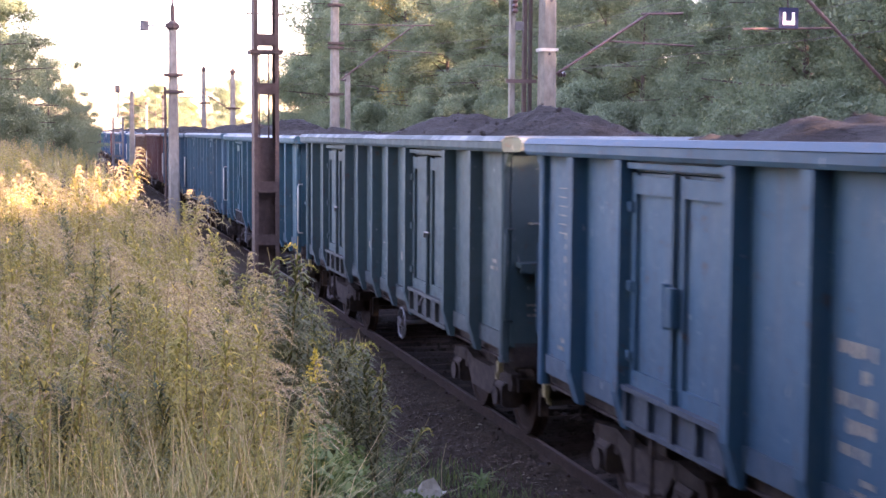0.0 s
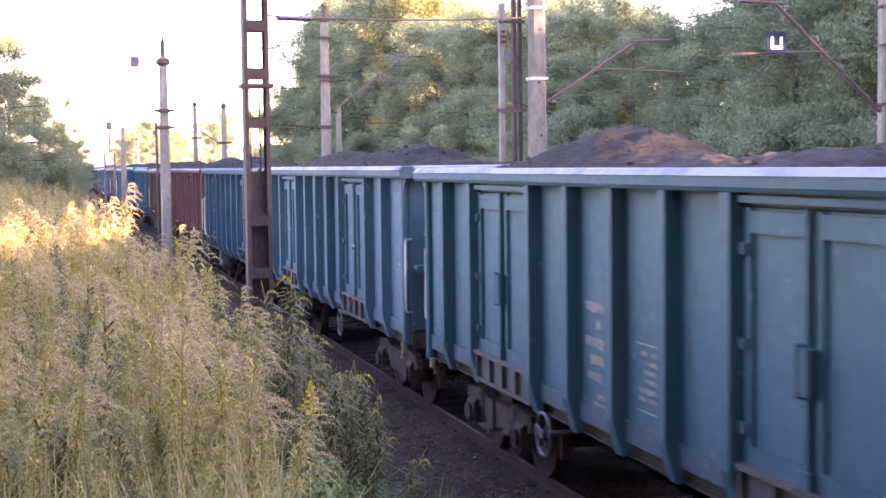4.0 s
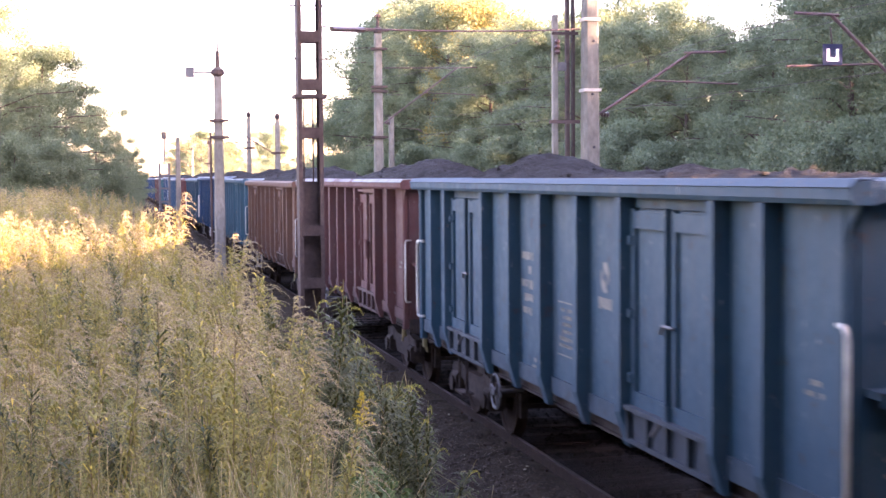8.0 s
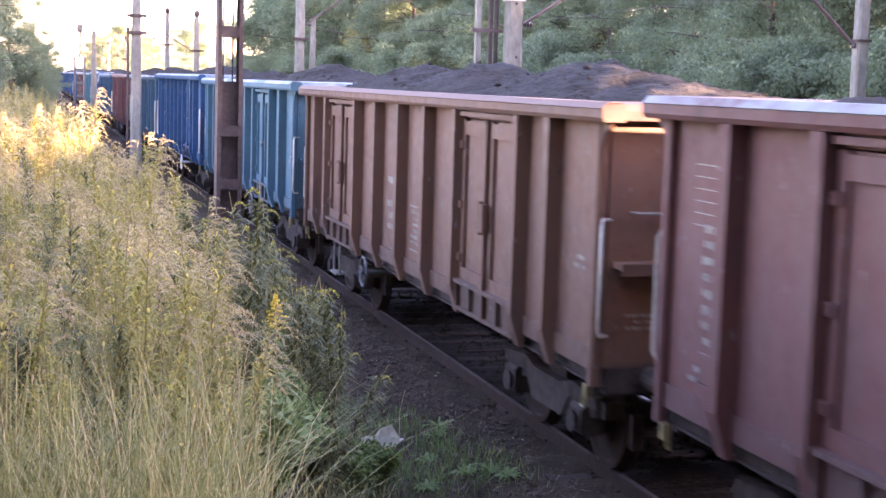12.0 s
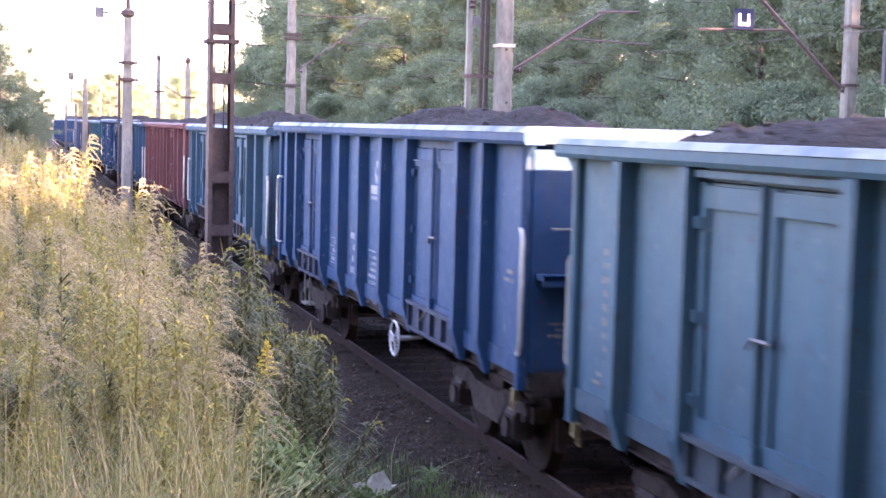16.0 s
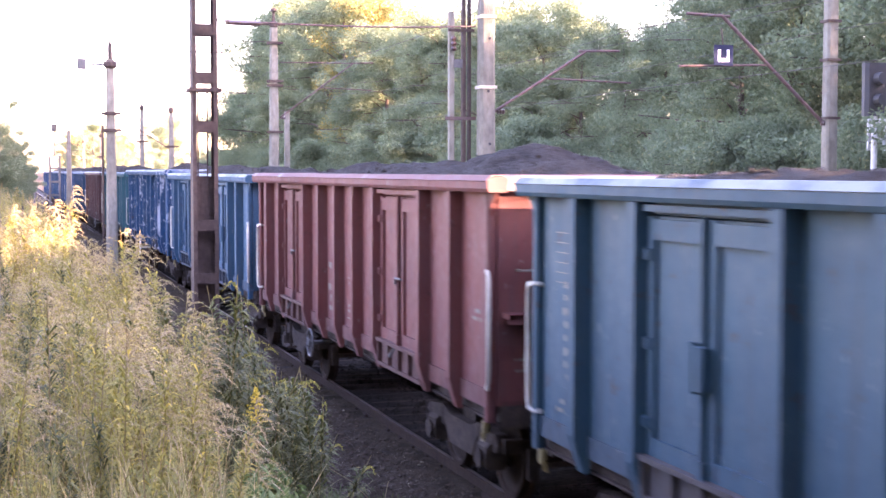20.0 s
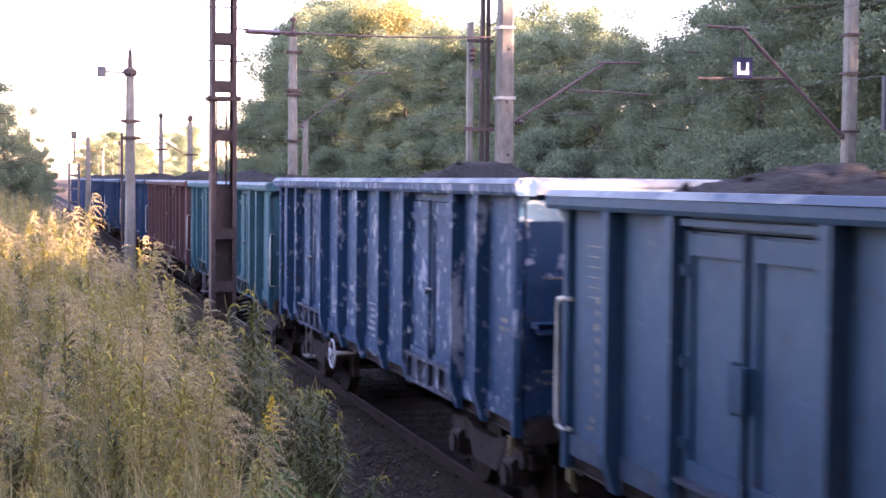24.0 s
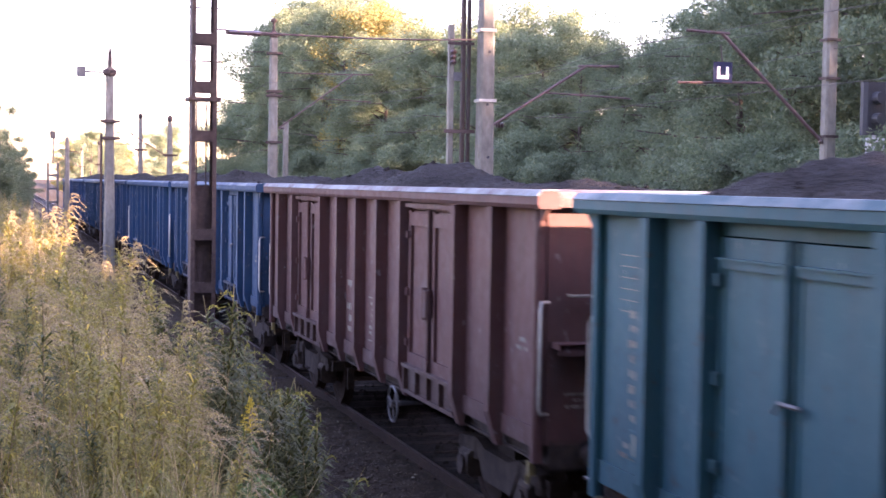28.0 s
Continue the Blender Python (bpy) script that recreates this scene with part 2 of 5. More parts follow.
# ---- building helpers ----
class Soup:
    """Collects plain faces and turns them into one mesh."""

    def __init__(self):
        self.v, self.f = [], []

    def add(self, verts, faces):
        n = len(self.v)
        self.v += [tuple(q) for q in verts]
        self.f += [tuple(n + i for i in f) for f in faces]
        return self

    def box(self, x0, x1, y0, y1, z0, z1, chamfer=0.0):
        """A box, its edges along the longest side cut off by chamfer."""
        if chamfer <= 0:
            v = [(x, y, z) for z in (z0, z1) for y in (y0, y1) for x in (x0, x1)]
            return self.add(v, [(0, 2, 3, 1), (4, 5, 7, 6), (0, 1, 5, 4), (2, 6, 7, 3), (0, 4, 6, 2), (1, 3, 7, 5)])
        d = (x1 - x0, y1 - y0, z1 - z0)
        ax = d.index(max(d))
        lo, hi = (x0, y0, z0), (x1, y1, z1)
        p, q = [i for i in range(3) if i != ax]
        c = chamfer
        ring = [(lo[p] + c, lo[q]), (hi[p] - c, lo[q]), (hi[p], lo[q] + c), (hi[p], hi[q] - c), (hi[p] - c, hi[q]), (lo[p] + c, hi[q]), (lo[p], hi[q] - c), (lo[p], lo[q] + c)]
        v = []
        for e in (lo[ax], hi[ax]):
            for a, b in ring:
                w = [0, 0, 0]
                w[ax], w[p], w[q] = e, a, b
                v.append(w)
        flip = ax == 1
        f = [(i, (i + 1) % 8, 8 + (i + 1) % 8, 8 + i) for i in range(8)] + [tuple(range(7, -1, -1)), tuple(range(8, 16))]
        return self.add(v, [t[::-1] for t in f] if flip else f)

    def tube(self, points, r, sides=6, r_end=None):
        """A round bar through points."""
        pts = [Vector(p) for p in points]
        v, n = [], len(pts)
        for i, p in enumerate(pts):
            way = (pts[min(i + 1, n - 1)] - pts[max(i - 1, 0)]).normalized()
            side = way.cross(Vector((0, 0, 1)) if abs(way.z) < 0.9 else Vector((1, 0, 0))).normalized()
            up = side.cross(way)
            rad = r if r_end is None else r + (r_end - r) * i / max(1, n - 1)
            for k in range(sides):
                a = 2 * math.pi * k / sides
                v.append(p + side * math.cos(a) * rad + up * math.sin(a) * rad)
        f = [(i * sides + k, i * sides + (k + 1) % sides, (i + 1) * sides + (k + 1) % sides, (i + 1) * sides + k) for i in range(n - 1) for k in range(sides)]
        f += [tuple(range(sides - 1, -1, -1)), tuple(range((n - 1) * sides, n * sides))]
        return self.add(v, f)

    def lathe(self, profile, axis="z", sides=20, at=(0, 0, 0)):
        """A turned body from (along, radius) pairs."""
        v = []
        for a, r in profile:
            for k in range(sides):
                c, s = r * math.cos(2 * math.pi * k / sides), r * math.sin(2 * math.pi * k / sides)
                p = {"z": (c, s, a), "x": (a, c, s), "y": (s, a, c)}[axis]
                v.append((p[0] + at[0], p[1] + at[1], p[2] + at[2]))
        n = len(profile)
        f = [(i * sides + k, i * sides + (k + 1) % sides, (i + 1) * sides + (k + 1) % sides, (i + 1) * sides + k) for i in range(n - 1) for k in range(sides)]
        f += [tuple(range(sides - 1, -1, -1)), tuple(range((n - 1) * sides, n * sides))]
        return self.add(v, f)

    def extrude(self, outline, axis, a, b):
        """A flat outline (pairs) pushed from a to b along an axis."""
        n = len(outline)
        def put(p, q, e):
            return {"x": (e, p, q), "y": (p, e, q), "z": (p, q, e)}[axis]
        v = [put(p, q, a) for p, q in outline] + [put(p, q, b) for p, q in outline]
        return self.add(v, [(i, (i + 1) % n, n + (i + 1) % n, n + i) for i in range(n)] + [tuple(range(n - 1, -1, -1)), tuple(range(n, 2 * n))])

    def mesh(self, name, material, smooth=False):
        me = bpy.data.meshes.new(name)
        me.from_pydata(self.v, [], self.f)
        me.materials.append(material)
        me.update()
        if smooth:
            me.polygons.foreach_set("use_smooth", [True] * len(me.polygons))
        else:
            fix = bmesh.new()
            fix.from_mesh(me)
            if len(fix.faces) < 4000:
                bmesh.ops.recalc_face_normals(fix, faces=fix.faces)
                fix.to_mesh(me)
            fix.free()
        return me


def part(name, me, parent, label="", at=None, color=None):
    """One mesh object under a thing or a part."""
    ob = new(name, me)
    ob.parent = parent
    if at is not None:
        ob.matrix_basis = at if isinstance(at, Matrix) else Matrix.Translation(at)
    if color is not None:
        ob.color = (*color, 1)
    return tagged(ob, label) if label else ob


def thing(name, label, category, at=(0, 0, 0), group="", me=None, kind=""):
    ob = new(name, me)
    ob.matrix_basis = at if isinstance(at, Matrix) else Matrix.Translation(at)
    return tagged(ob, label, category, group, kind)

# ---- ground ----
TRACK = 5.805                     # the track's middle line


def smooth(a, b, x):
    q = min(1.0, max(0.0, (x - a) / (b - a)))
    return q * q * (3 - 2 * q)


def ground_z(x, y):
    """The bank on which the weeds grow, falling to the flat beside the track."""
    edge = 0.25 * math.sin(y * 0.21) + 0.15 * math.sin(y * 0.53 + 1)
    z = 1.78 - 2.08 * smooth(0.3 + edge, 3.0 + 0.5 * edge, x)
    if x < -1:
        z += 0.25 * smooth(-1, -12, x) * (1 if x > -60 else 0) if x > -60 else 0.25
    z += smooth(15, 22, x) * 0.9
    near = max(0.0, 1 - abs(x - 2) / 20)
    z += near * 0.05 * noise.noise((x * 1.3, y * 1.3, 0)) * (1 if not 3.8 < x < 8 else 0.3)
    return z


def grid_lines(stops):
    out = []
    for a, b, step in stops:
        n = max(1, round((b - a) / step))
        out += [a + (b - a) * i / n for i in range(n)]
    return out + [stops[-1][1]]


def build_ground():
    xs = grid_lines([(-2500, -300, 550), (-300, -40, 40), (-40, -4, 4), (-4, 5, 0.22), (5, 24, 1.0), (24, 60, 6), (60, 300, 40), (300, 2500, 550)])
    ys = grid_lines([(-2500, -200, 500), (-200, -10, 20), (-10, 3, 1), (3, 30, 0.25), (30, 60, 1), (60, 300, 8), (300, 2500, 440)])
    v = [(x, y, ground_z(x, y)) for y in ys for x in xs]
    n = len(xs)
    f = [(j * n + i, j * n + i + 1, (j + 1) * n + i + 1, (j + 1) * n + i) for j in range(len(ys) - 1) for i in range(n - 1)]
    s = Soup()
    s.v, s.f = v, f
    thing("ground", "bare brown soil bank beside the railway line", "ground", me=s.mesh("ground", SOIL, True), kind="structure")


build_ground()


def build_track():
    """Ballast bed, two rails and the sleepers between them."""
    s = Soup()
    prof = [(3.3, -0.33), (4.0, -0.24), (4.6, -0.135), (4.95, -0.125), (5.1, -0.15), (6.5, -0.15), (6.66, -0.125), (7.1, -0.14), (7.8, -0.36)]
    ys = grid_lines([(-40, 0, 4), (0, 8, 1), (8, 32, 0.12), (32, 60, 0.5), (60, 420, 8)])
    for y in ys:
        for x, z in prof:
            s.v.append((x + 0.06 * noise.noise((x, y * 2, 3)), y, z + 0.06 * noise.noise((x * 2.2, y * 2.2, 7)) + 0.035 * noise.noise((x * 7, y * 7, 2))))
    k = len(prof)
    s.f = [(j * k + i, j * k + i + 1, (j + 1) * k + i + 1, (j + 1) * k + i) for j in range(len(ys) - 1) for i in range(k - 1)]
    me = s.mesh("ballast", SOIL, True)
    # faces inside the near rail take the colour that paints the train's shade
    me.materials.append(SHADEBALLAST)
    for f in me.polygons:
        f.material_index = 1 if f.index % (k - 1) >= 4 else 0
    bed = thing("ballast_bed", "dusty track ballast with the shade under the train coloured in", "ballast", me=me, kind="structure")
    outline = [(-0.075, -0.17), (0.075, -0.17), (0.075, -0.155), (0.012, -0.135), (0.012, -0.045), (0.036, -0.035), (0.036, -0.006), (0.026, 0.0), (-0.026, 0.0), (-0.036, -0.006), (-0.036, -0.035), (-0.012, -0.045), (-0.012, -0.135), (-0.075, -0.155)]
    rail_me = Soup().extrude(outline, "y", -40, 420).mesh("rail", RUSTRAIL)
    top_me = Soup().box(-0.024, 0.024, -40, 420, 0.0005, 0.002).mesh("rail_head", RAILTOP)
    for side in (-0.753, 0.753):
        r = thing("rail", "rusty steel rail with a worn head", "rail", (TRACK + side, 0, 0), "rails of the track", me=rail_me, kind="structure")
        part("running_surface", top_me, r)
    me = Soup().box(-1.25, 1.25, -0.12, 0.12, -0.30, -0.148, 0.015).mesh("sleeper", SLEEPER)
    plate = Soup().box(-0.1, 0.1, -0.08, 0.08, -0.15, -0.138).box(-0.09, -0.06, -0.03, 0.03, -0.14, -0.11).box(0.06, 0.09, -0.03, 0.03, -0.14, -0.11).mesh("rail_plate", RUSTRAIL)
    for i in range(150):
        o = part("sleeper", me, bed, at=(TRACK, 4 + i * 0.62, 0.0))
        for side in (-0.753, 0.753):
            if i < 50:
                part("rail_plate", plate, o, at=(side, 0, 0.0))


build_track()


# ---- masts, arms, wires, signs ----
def lattice_mast(x, y, h, w=0.40, depth=0.34, base=-0.3):
    """A riveted lattice mast of two channels with batten plates and inner pipes."""
    t = thing("lattice_mast", "dark riveted steel lattice mast with batten plates", "mast", (x, y, base))
    a = depth / 2
    me = Soup().extrude([(0, -a), (0.065, -a), (0.065, -a + 0.012), (0.014, -a + 0.016), (0.014, a - 0.016), (0.065, a - 0.012), (0.065, a), (0, a)], "z", 0, h).mesh("channel", LATTICE)
    part("channel", me, t, at=(-w / 2, 0, 0))
    part("channel", me, t, at=pose(w / 2, 0, 0, 0, 0, 180))
    plate = Soup().box(-w / 2 + 0.03, w / 2 - 0.03, -0.006, 0.006, 0, 0.17).mesh("batten", LATTICE)
    for z in BATTENS:
        for dy in (-depth / 2 - 0.008, depth / 2 + 0.008):
            part("batten_plate", plate, t, at=(0, dy, z - base))
    collar = Soup().box(-w / 2 - 0.06, w / 2 + 0.06, -depth / 2 - 0.03, depth / 2 + 0.03, 0, 0.06).mesh("collar", LATTICE)
    part("collar", collar, t, at=(0, 0, 4.66 - base))
    for dx in (-0.09, 0.06, 0.13):
        part("ladder_bar", Soup().tube([(dx, 0.05, 1.5), (dx, 0.05, 5.0)], 0.013).mesh("bar", LATTICE), t)
    web = Soup().box(-w / 2 + 0.05, w / 2 - 0.05, 0.02, 0.035, 0.0, 3.62).mesh("web_plate", LATTICE)
    part("web_plate", web, t)
    for z in (5.3, 6.15):
        part("pin", Soup().tube([(-w / 2 - 0.1, 0, z - base), (w / 2 + 0.1, 0, z - base)], 0.012).mesh("pin", LATTICE), t)
    return t


BATTENS = (1.6, 2.45, 4.02, 4.8, 5.56, 6.6)
lattice_mast(3.1, 23.3, 8.6)


def concrete_pole(x, y, h, w0=0.34, w1=0.22, base=-0.3, label="weathered grey concrete catenary mast", group="", holes=True):
    """A tapered pre-cast mast with chamfered edges and clamps."""
    t = thing("concrete_mast", label, "mast", (x, y, base), group)
    s = Soup()
    v = []
    for z, w in ((0, w0), (h, w1)):
        c, a = w * 0.16, w / 2
        v += [(-a + c, -a, z), (a - c, -a, z), (a, -a + c, z), (a, a - c, z), (a - c, a, z), (-a + c, a, z), (-a, a - c, z), (-a, -a + c, z)]
    s.add(v, [(i, (i + 1) % 8, 8 + (i + 1) % 8, 8 + i) for i in range(8)] + [tuple(range(7, -1, -1)), tuple(range(8, 16))])
    part("shaft", s.mesh("shaft", CONCRETE), t)
    if holes:
        hole = Soup().lathe([(-0.01, 0.025), (0.0, 0.03)], "y", 8).mesh("hole", BLACKPAINT)
        for i in range(6):
            z = 3.2 + i * 1.05
            if z < h - 0.3:
                w = w0 + (w1 - w0) * z / h
                part("bolt_hole", hole, t, at=(0.03 * (i % 2), -w / 2 - 0.001, z))
    return t


def clamp(t, z, w, mat_=LATTICE, hgt=0.07, reach=0.0):
    """A steel band round a mast; reach: how far its bolts stick out to the sides."""
    s = Soup()
    a = w / 2
    for x0, x1, y0, y1 in ((-a - 0.02, a + 0.02, -a - 0.03, -a), (-a - 0.02, a + 0.02, a, a + 0.03), (-a - 0.03, -a, -a, a), (a, a + 0.03, -a, a)):
        s.box(x0, x1, y0, y1, z, z + hgt)
    if reach:
        s.box(-a - reach, a + reach, -a - 0.05, -a - 0.03, z + 0.01, z + hgt - 0.01)
    part("clamp", s.mesh("clamp", mat_), t)


def arm(t, root, tip, drop, r=0.03, mat_=RUSTARM, tie=False):
    """A cantilever: a rising strut, a level top tube and a registration tube, all in the mast's space."""
    part("strut", Soup().tube([root, tip], r).mesh("strut", mat_), t)
    out = 1 if tip[0] > root[0] else -1
    part("top_tube", Soup().tube([(tip[0] - 0.15 * out, tip[1], tip[2]), (tip[0] + 0.75 * out, tip[1], tip[2] + 0.03)], r * 0.9).mesh("top_tube", mat_), t)
    if tie:
        part("tie_tube", Soup().tube([(root[0], root[1], tip[2] - 0.02), (tip[0], tip[1], tip[2])], r * 0.8).mesh("tie_tube", mat_), t)
    mid = [root[i] + (tip[i] - root[i]) * 0.55 for i in range(3)]
    part("registration_tube", Soup().tube([mid, (mid[0] + 1.9 * out, mid[1], mid[2] - 0.06)], r * 0.7).mesh("registration_tube", mat_), t)
    part("insulator", Soup().lathe([(0, 0.03), (0.02, 0.06), (0.05, 0.03), (0.08, 0.06), (0.11, 0.03), (0.14, 0.06), (0.17, 0.03)], "x", 10, (root[0] + 0.05 * out, root[1], root[2])).mesh("insulator", INSUL), t)


MID = 9.3                         # the masts between the two tracks


def at_az(az, lateral):
    return lateral / math.tan(radians(az))


# concrete mast and lattice twin between the tracks
y = at_az(18.65, MID)
m1 = concrete_pole(MID, y, 8.9, 0.37, 0.27, label="speckled concrete catenary mast with a rust-red arm")
clamp(m1, 5.35, 0.31, RAILCREAM, 0.06)
clamp(m1, 6.75, 0.294, RAILCREAM, 0.06)
arm(m1, (0.18, 0, 4.9), (2.15, 0.0, 6.15), 0.4)
y2 = y + 0.3
m2 = thing("steel_mast", "slim grey steel twin mast beside the concrete mast", "mast", (MID - 0.42, y2, -0.3))
for dx, w in ((-0.22, 0.11), (0.04, 0.075), (0.16, 0.06)):
    part("leg", Soup().box(dx - w / 2, dx + w / 2, -0.06, 0.06, 0, 7.6 if dx > 0 else 6.9, 0.01).mesh("leg", CONCRETE if dx < 0 else LATTICE), m2)
part("cross_bar", Soup().box(-0.36, 0.28, -0.09, -0.06, 4.73, 4.80).mesh("cross_bar", RUSTARM), m2)
part("plate", Soup().box(-0.18, 0.0, -0.08, -0.06, 5.78, 5.95).mesh("plate", GREYSTEEL), m2)
part("top_bar", Soup().box(-0.3, 0.25, -0.08, -0.05, 6.5, 6.56).mesh("top_bar", LATTICE), m2)
part("insulator", Soup().lathe([(0, 0.03), (0.05, 0.07), (0.1, 0.03), (0.15, 0.07), (0.2, 0.03), (0.25, 0.07), (0.3, 0.03)], "z", 10, (-0.2, -0.12, 6.1)).mesh("insulator", INSUL), m2)

# second mast between the tracks, with its short neighbour
y = at_az(10.3, MID)
m3 = concrete_pole(MID, y, 8.8, 0.38, 0.25, label="tall concrete mast with rust-red arm and clamps", holes=False)
for z in (5.05, 6.7, 6.85, 8.2):
    clamp(m3, z, 0.36, LATTICE, 0.09, 0.12)
arm(m3, (0.2, 0, 5.6), (2.9, 0.0, 7.6), 0.4, tie=True)
part("top_gear", Soup().lathe([(0, 0.07), (0.1, 0.16), (0.2, 0.16), (0.3, 0.06), (0.6, 0.05), (0.62, 0.12), (0.7, 0.12), (0.75, 0.03)], "z", 8, (0, 0, 8.75)).tube([(-0.5, 0, 8.9), (0.4, 0, 8.9)], 0.03).mesh("top_gear", LATTICE), m3)
concrete_pole(MID + 0.75, y + 1.5, 5.9, 0.22, 0.18, label="short concrete post beside a tall mast", holes=False)
# further masts down the line
for az, lat, h, w in ((6.32, MID, 7.0, 0.42), (5.2, MID, 7.9, 0.42), (3.65, MID, 7.0, 0.36), (3.0, MID, 7.0, 0.4)):
    q = concrete_pole(lat, at_az(az, lat), h, w, w * 0.6, label="distant concrete catenary mast in haze", group="distant masts", holes=False)
    clamp(q, h * 0.72, w * 0.8, LATTICE, 0.12, 0.25)
    arm(q, (-0.2, 0, h * 0.72), (-2.2, 0.0, h * 0.9), 0.4)
    part("top_gear", Soup().lathe([(0, 0.08), (0.1, 0.16), (0.25, 0.16), (0.4, 0.05)], "z", 8, (0, 0, h)).mesh("top_gear", LATTICE), q)

# masts on the near side of the track
q = concrete_pole(3.1, at_az(4.03, 3.1), 7.0, 0.36, 0.22, label="slender concrete mast with clamps and top gear", holes=False)
for z in (4.85, 5.35):
    clamp(q, z + 0.0, 0.3, LATTICE, 0.1, 0.14)
part("side_pipe", Soup().tube([(-0.24, 0, 1.5), (-0.24, 0, 5.05)], 0.04).mesh("side_pipe", LATTICE), q)
part("top_gear", Soup().lathe([(0, 0.10), (0.1, 0.2), (0.22, 0.2), (0.3, 0.07), (0.75, 0.06), (0.8, 0.03), (1.15, 0.02)], "z", 8, (0, 0, 6.7)).mesh("top_gear", LATTICE), q)
part("side_box", Soup().box(-0.95, -0.7, -0.1, 0.1, 6.7, 7.0, 0.02).tube([(-0.7, 0, 6.85), (0, 0, 6.85)], 0.03).mesh("side_box", GREYSTEEL), q)
q = concrete_pole(3.1, at_az(2.45, 3.1), 5.7, 0.34, 0.18, label="slim concrete mast in haze", holes=False)
q = thing("signal_post", "distant lattice signal post beside the track", "signal", (3.0, at_az(1.92, 3.0), -0.3))
for dx in (-0.28, 0.28):
    part("leg", Soup().box(dx - 0.06, dx + 0.06, -0.2, 0.2, 0, 4.6).mesh("leg", GREYSTEEL), q)
for i in range(5):
    part("rung", Soup().box(-0.28, 0.28, -0.22, -0.18, 0.6 + i * 0.8, 0.72 + i * 0.8).mesh("rung", GREYSTEEL), q)
part("signal_head", Soup().box(-0.16, 0.16, -0.15, 0.15, 6.05, 6.5, 0.05).mesh("signal_head", BLACKPAINT), q)
part("stem", Soup().tube([(0, 0, 4.6), (0.05, 0, 6.2)], 0.05).mesh("stem", GREYSTEEL), q)

# mast beyond the second track, its arm carrying the sign
FAR = 15.5
y = at_az(31.9, FAR)
m4 = concrete_pole(FAR, y, 9.2, 0.27, 0.22, label="plain concrete mast beyond the second track", holes=False)
for z in (4.72, 5.85, 6.6):
    clamp(m4, z, 0.25, LATTICE, 0.05, 0.0)
arm(m4, (-0.15, 0, 4.65), (-2.35, 0, 6.65), 0.4, 0.036)
sign = thing("track_sign", "dark blue square sign with a white U mark", "sign", (13.12, y - 0.12, 5.38))
part("plate", Soup().box(-0.2, 0.2, 0.0, 0.015, 0.03, 0.42).mesh("plate", SIGNBLUE), sign)
part("mark", Soup().box(-0.12, -0.065, -0.006, 0, 0.165, 0.33).box(0.065, 0.12, -0.006, 0, 0.165, 0.33).box(-0.12, 0.12, -0.006, 0, 0.1, 0.165).mesh("mark", SIGNWHITE), sign)
part("bracket", Soup().tube([(0, 0.03, 0.4), (0, 0.1, 0.75)], 0.015).mesh("bracket", LATTICE), sign)

# colour-light signal at the edge of the wood
sx = 15.8
sig = thing("railway_signal", "black colour-light signal on a white post", "signal", (sx, at_az(33.55, sx), -0.3))
part("post", Soup().tube([(0, 0, 0), (0, 0, 4.75)], 0.06, 10).mesh("post", WHITEPAINT), sig)
part("head", Soup().box(-0.25, 0.25, -0.1, 0.12, 4.75, 5.75, 0.06).mesh("head", BLACKPAINT), sig)
part("mast_plate", Soup().box(-0.2, -0.14, -0.09, -0.06, 4.1, 4.62).box(0.14, 0.2, -0.09, -0.06, 4.1, 4.62).box(-0.2, 0.2, -0.09, -0.06, 4.3, 4.36).box(-0.2, 0.2, -0.09, -0.06, 4.62, 4.7).mesh("mast_plate", WHITEPAINT), sig)
for z in (5.05, 5.45):
    lamp = part("lamp_hood", Soup().lathe([(-0.28, 0.11), (-0.1, 0.12), (-0.1, 0.09)], "y", 12, (0, 0, z)).mesh("hood", BLACKPAINT), sig)
    part("lens", Soup().lathe([(-0.105, 0.07), (-0.102, 0.088)], "y", 12, (0, 0, z)).mesh("lens", LENS), lamp)


def wire(name, a, b, sag=0.15, r=0.0062, mat_=None, label="thin overhead wire of the electrified line"):
    pts = [Vector(a).lerp(Vector(b), i / 12) - Vector((0, 0, sag * 4 * (i / 12) * (1 - i / 12))) for i in range(13)]
    return thing(name, label, "wire", group="overhead wires", me=Soup().tube(pts, r, 5).mesh(name, mat_ or WIRE))


T2 = 12.6
for z, sg in ((6.35, 0.25), (5.1, 0.05)):
    wire("overhead_wire", (T2, -30, z), (T2, 28, z), sg)
    wire("overhead_wire", (T2, 28, z), (T2, 54, z), sg)
    wire("overhead_wire", (T2, 54, z), (T2, 190, z), 0.3)
wire("feeder_wire", (MID - 0.3, at_az(18.65, MID), 6.5), (MID - 0.3, at_az(10.3, MID), 6.9), 0.25)
wire("feeder_wire", (MID + 0.3, -25, 6.9), (MID + 0.1, at_az(18.65, MID), 7.0), 0.3)
wire("feeder_wire", (MID, at_az(10.3, MID), 7.0), (MID, at_az(5.2, MID), 7.2), 0.4)
wire("feeder_wire", (FAR, -20, 6.6), (FAR, at_az(31.9, FAR), 6.15), 0.2)
wire("feeder_wire", (FAR, at_az(31.9, FAR), 6.15), (FAR - 0.5, 70, 6.3), 0.3)
wire("feeder_wire", (FAR, at_az(31.9, FAR), 6.75), (T2 + 0.2, 60, 7.0), 0.3)
wire("feeder_wire", (FAR, -20, 7.6), (FAR, at_az(31.9, FAR), 7.1), 0.2)
span = wire("span_wire", (3.3, 23.3, 5.82), (9.1, 27.6, 6.3), 0.06, 0.016, RUSTARM, "rusty cross-span wire tied to the lattice mast")
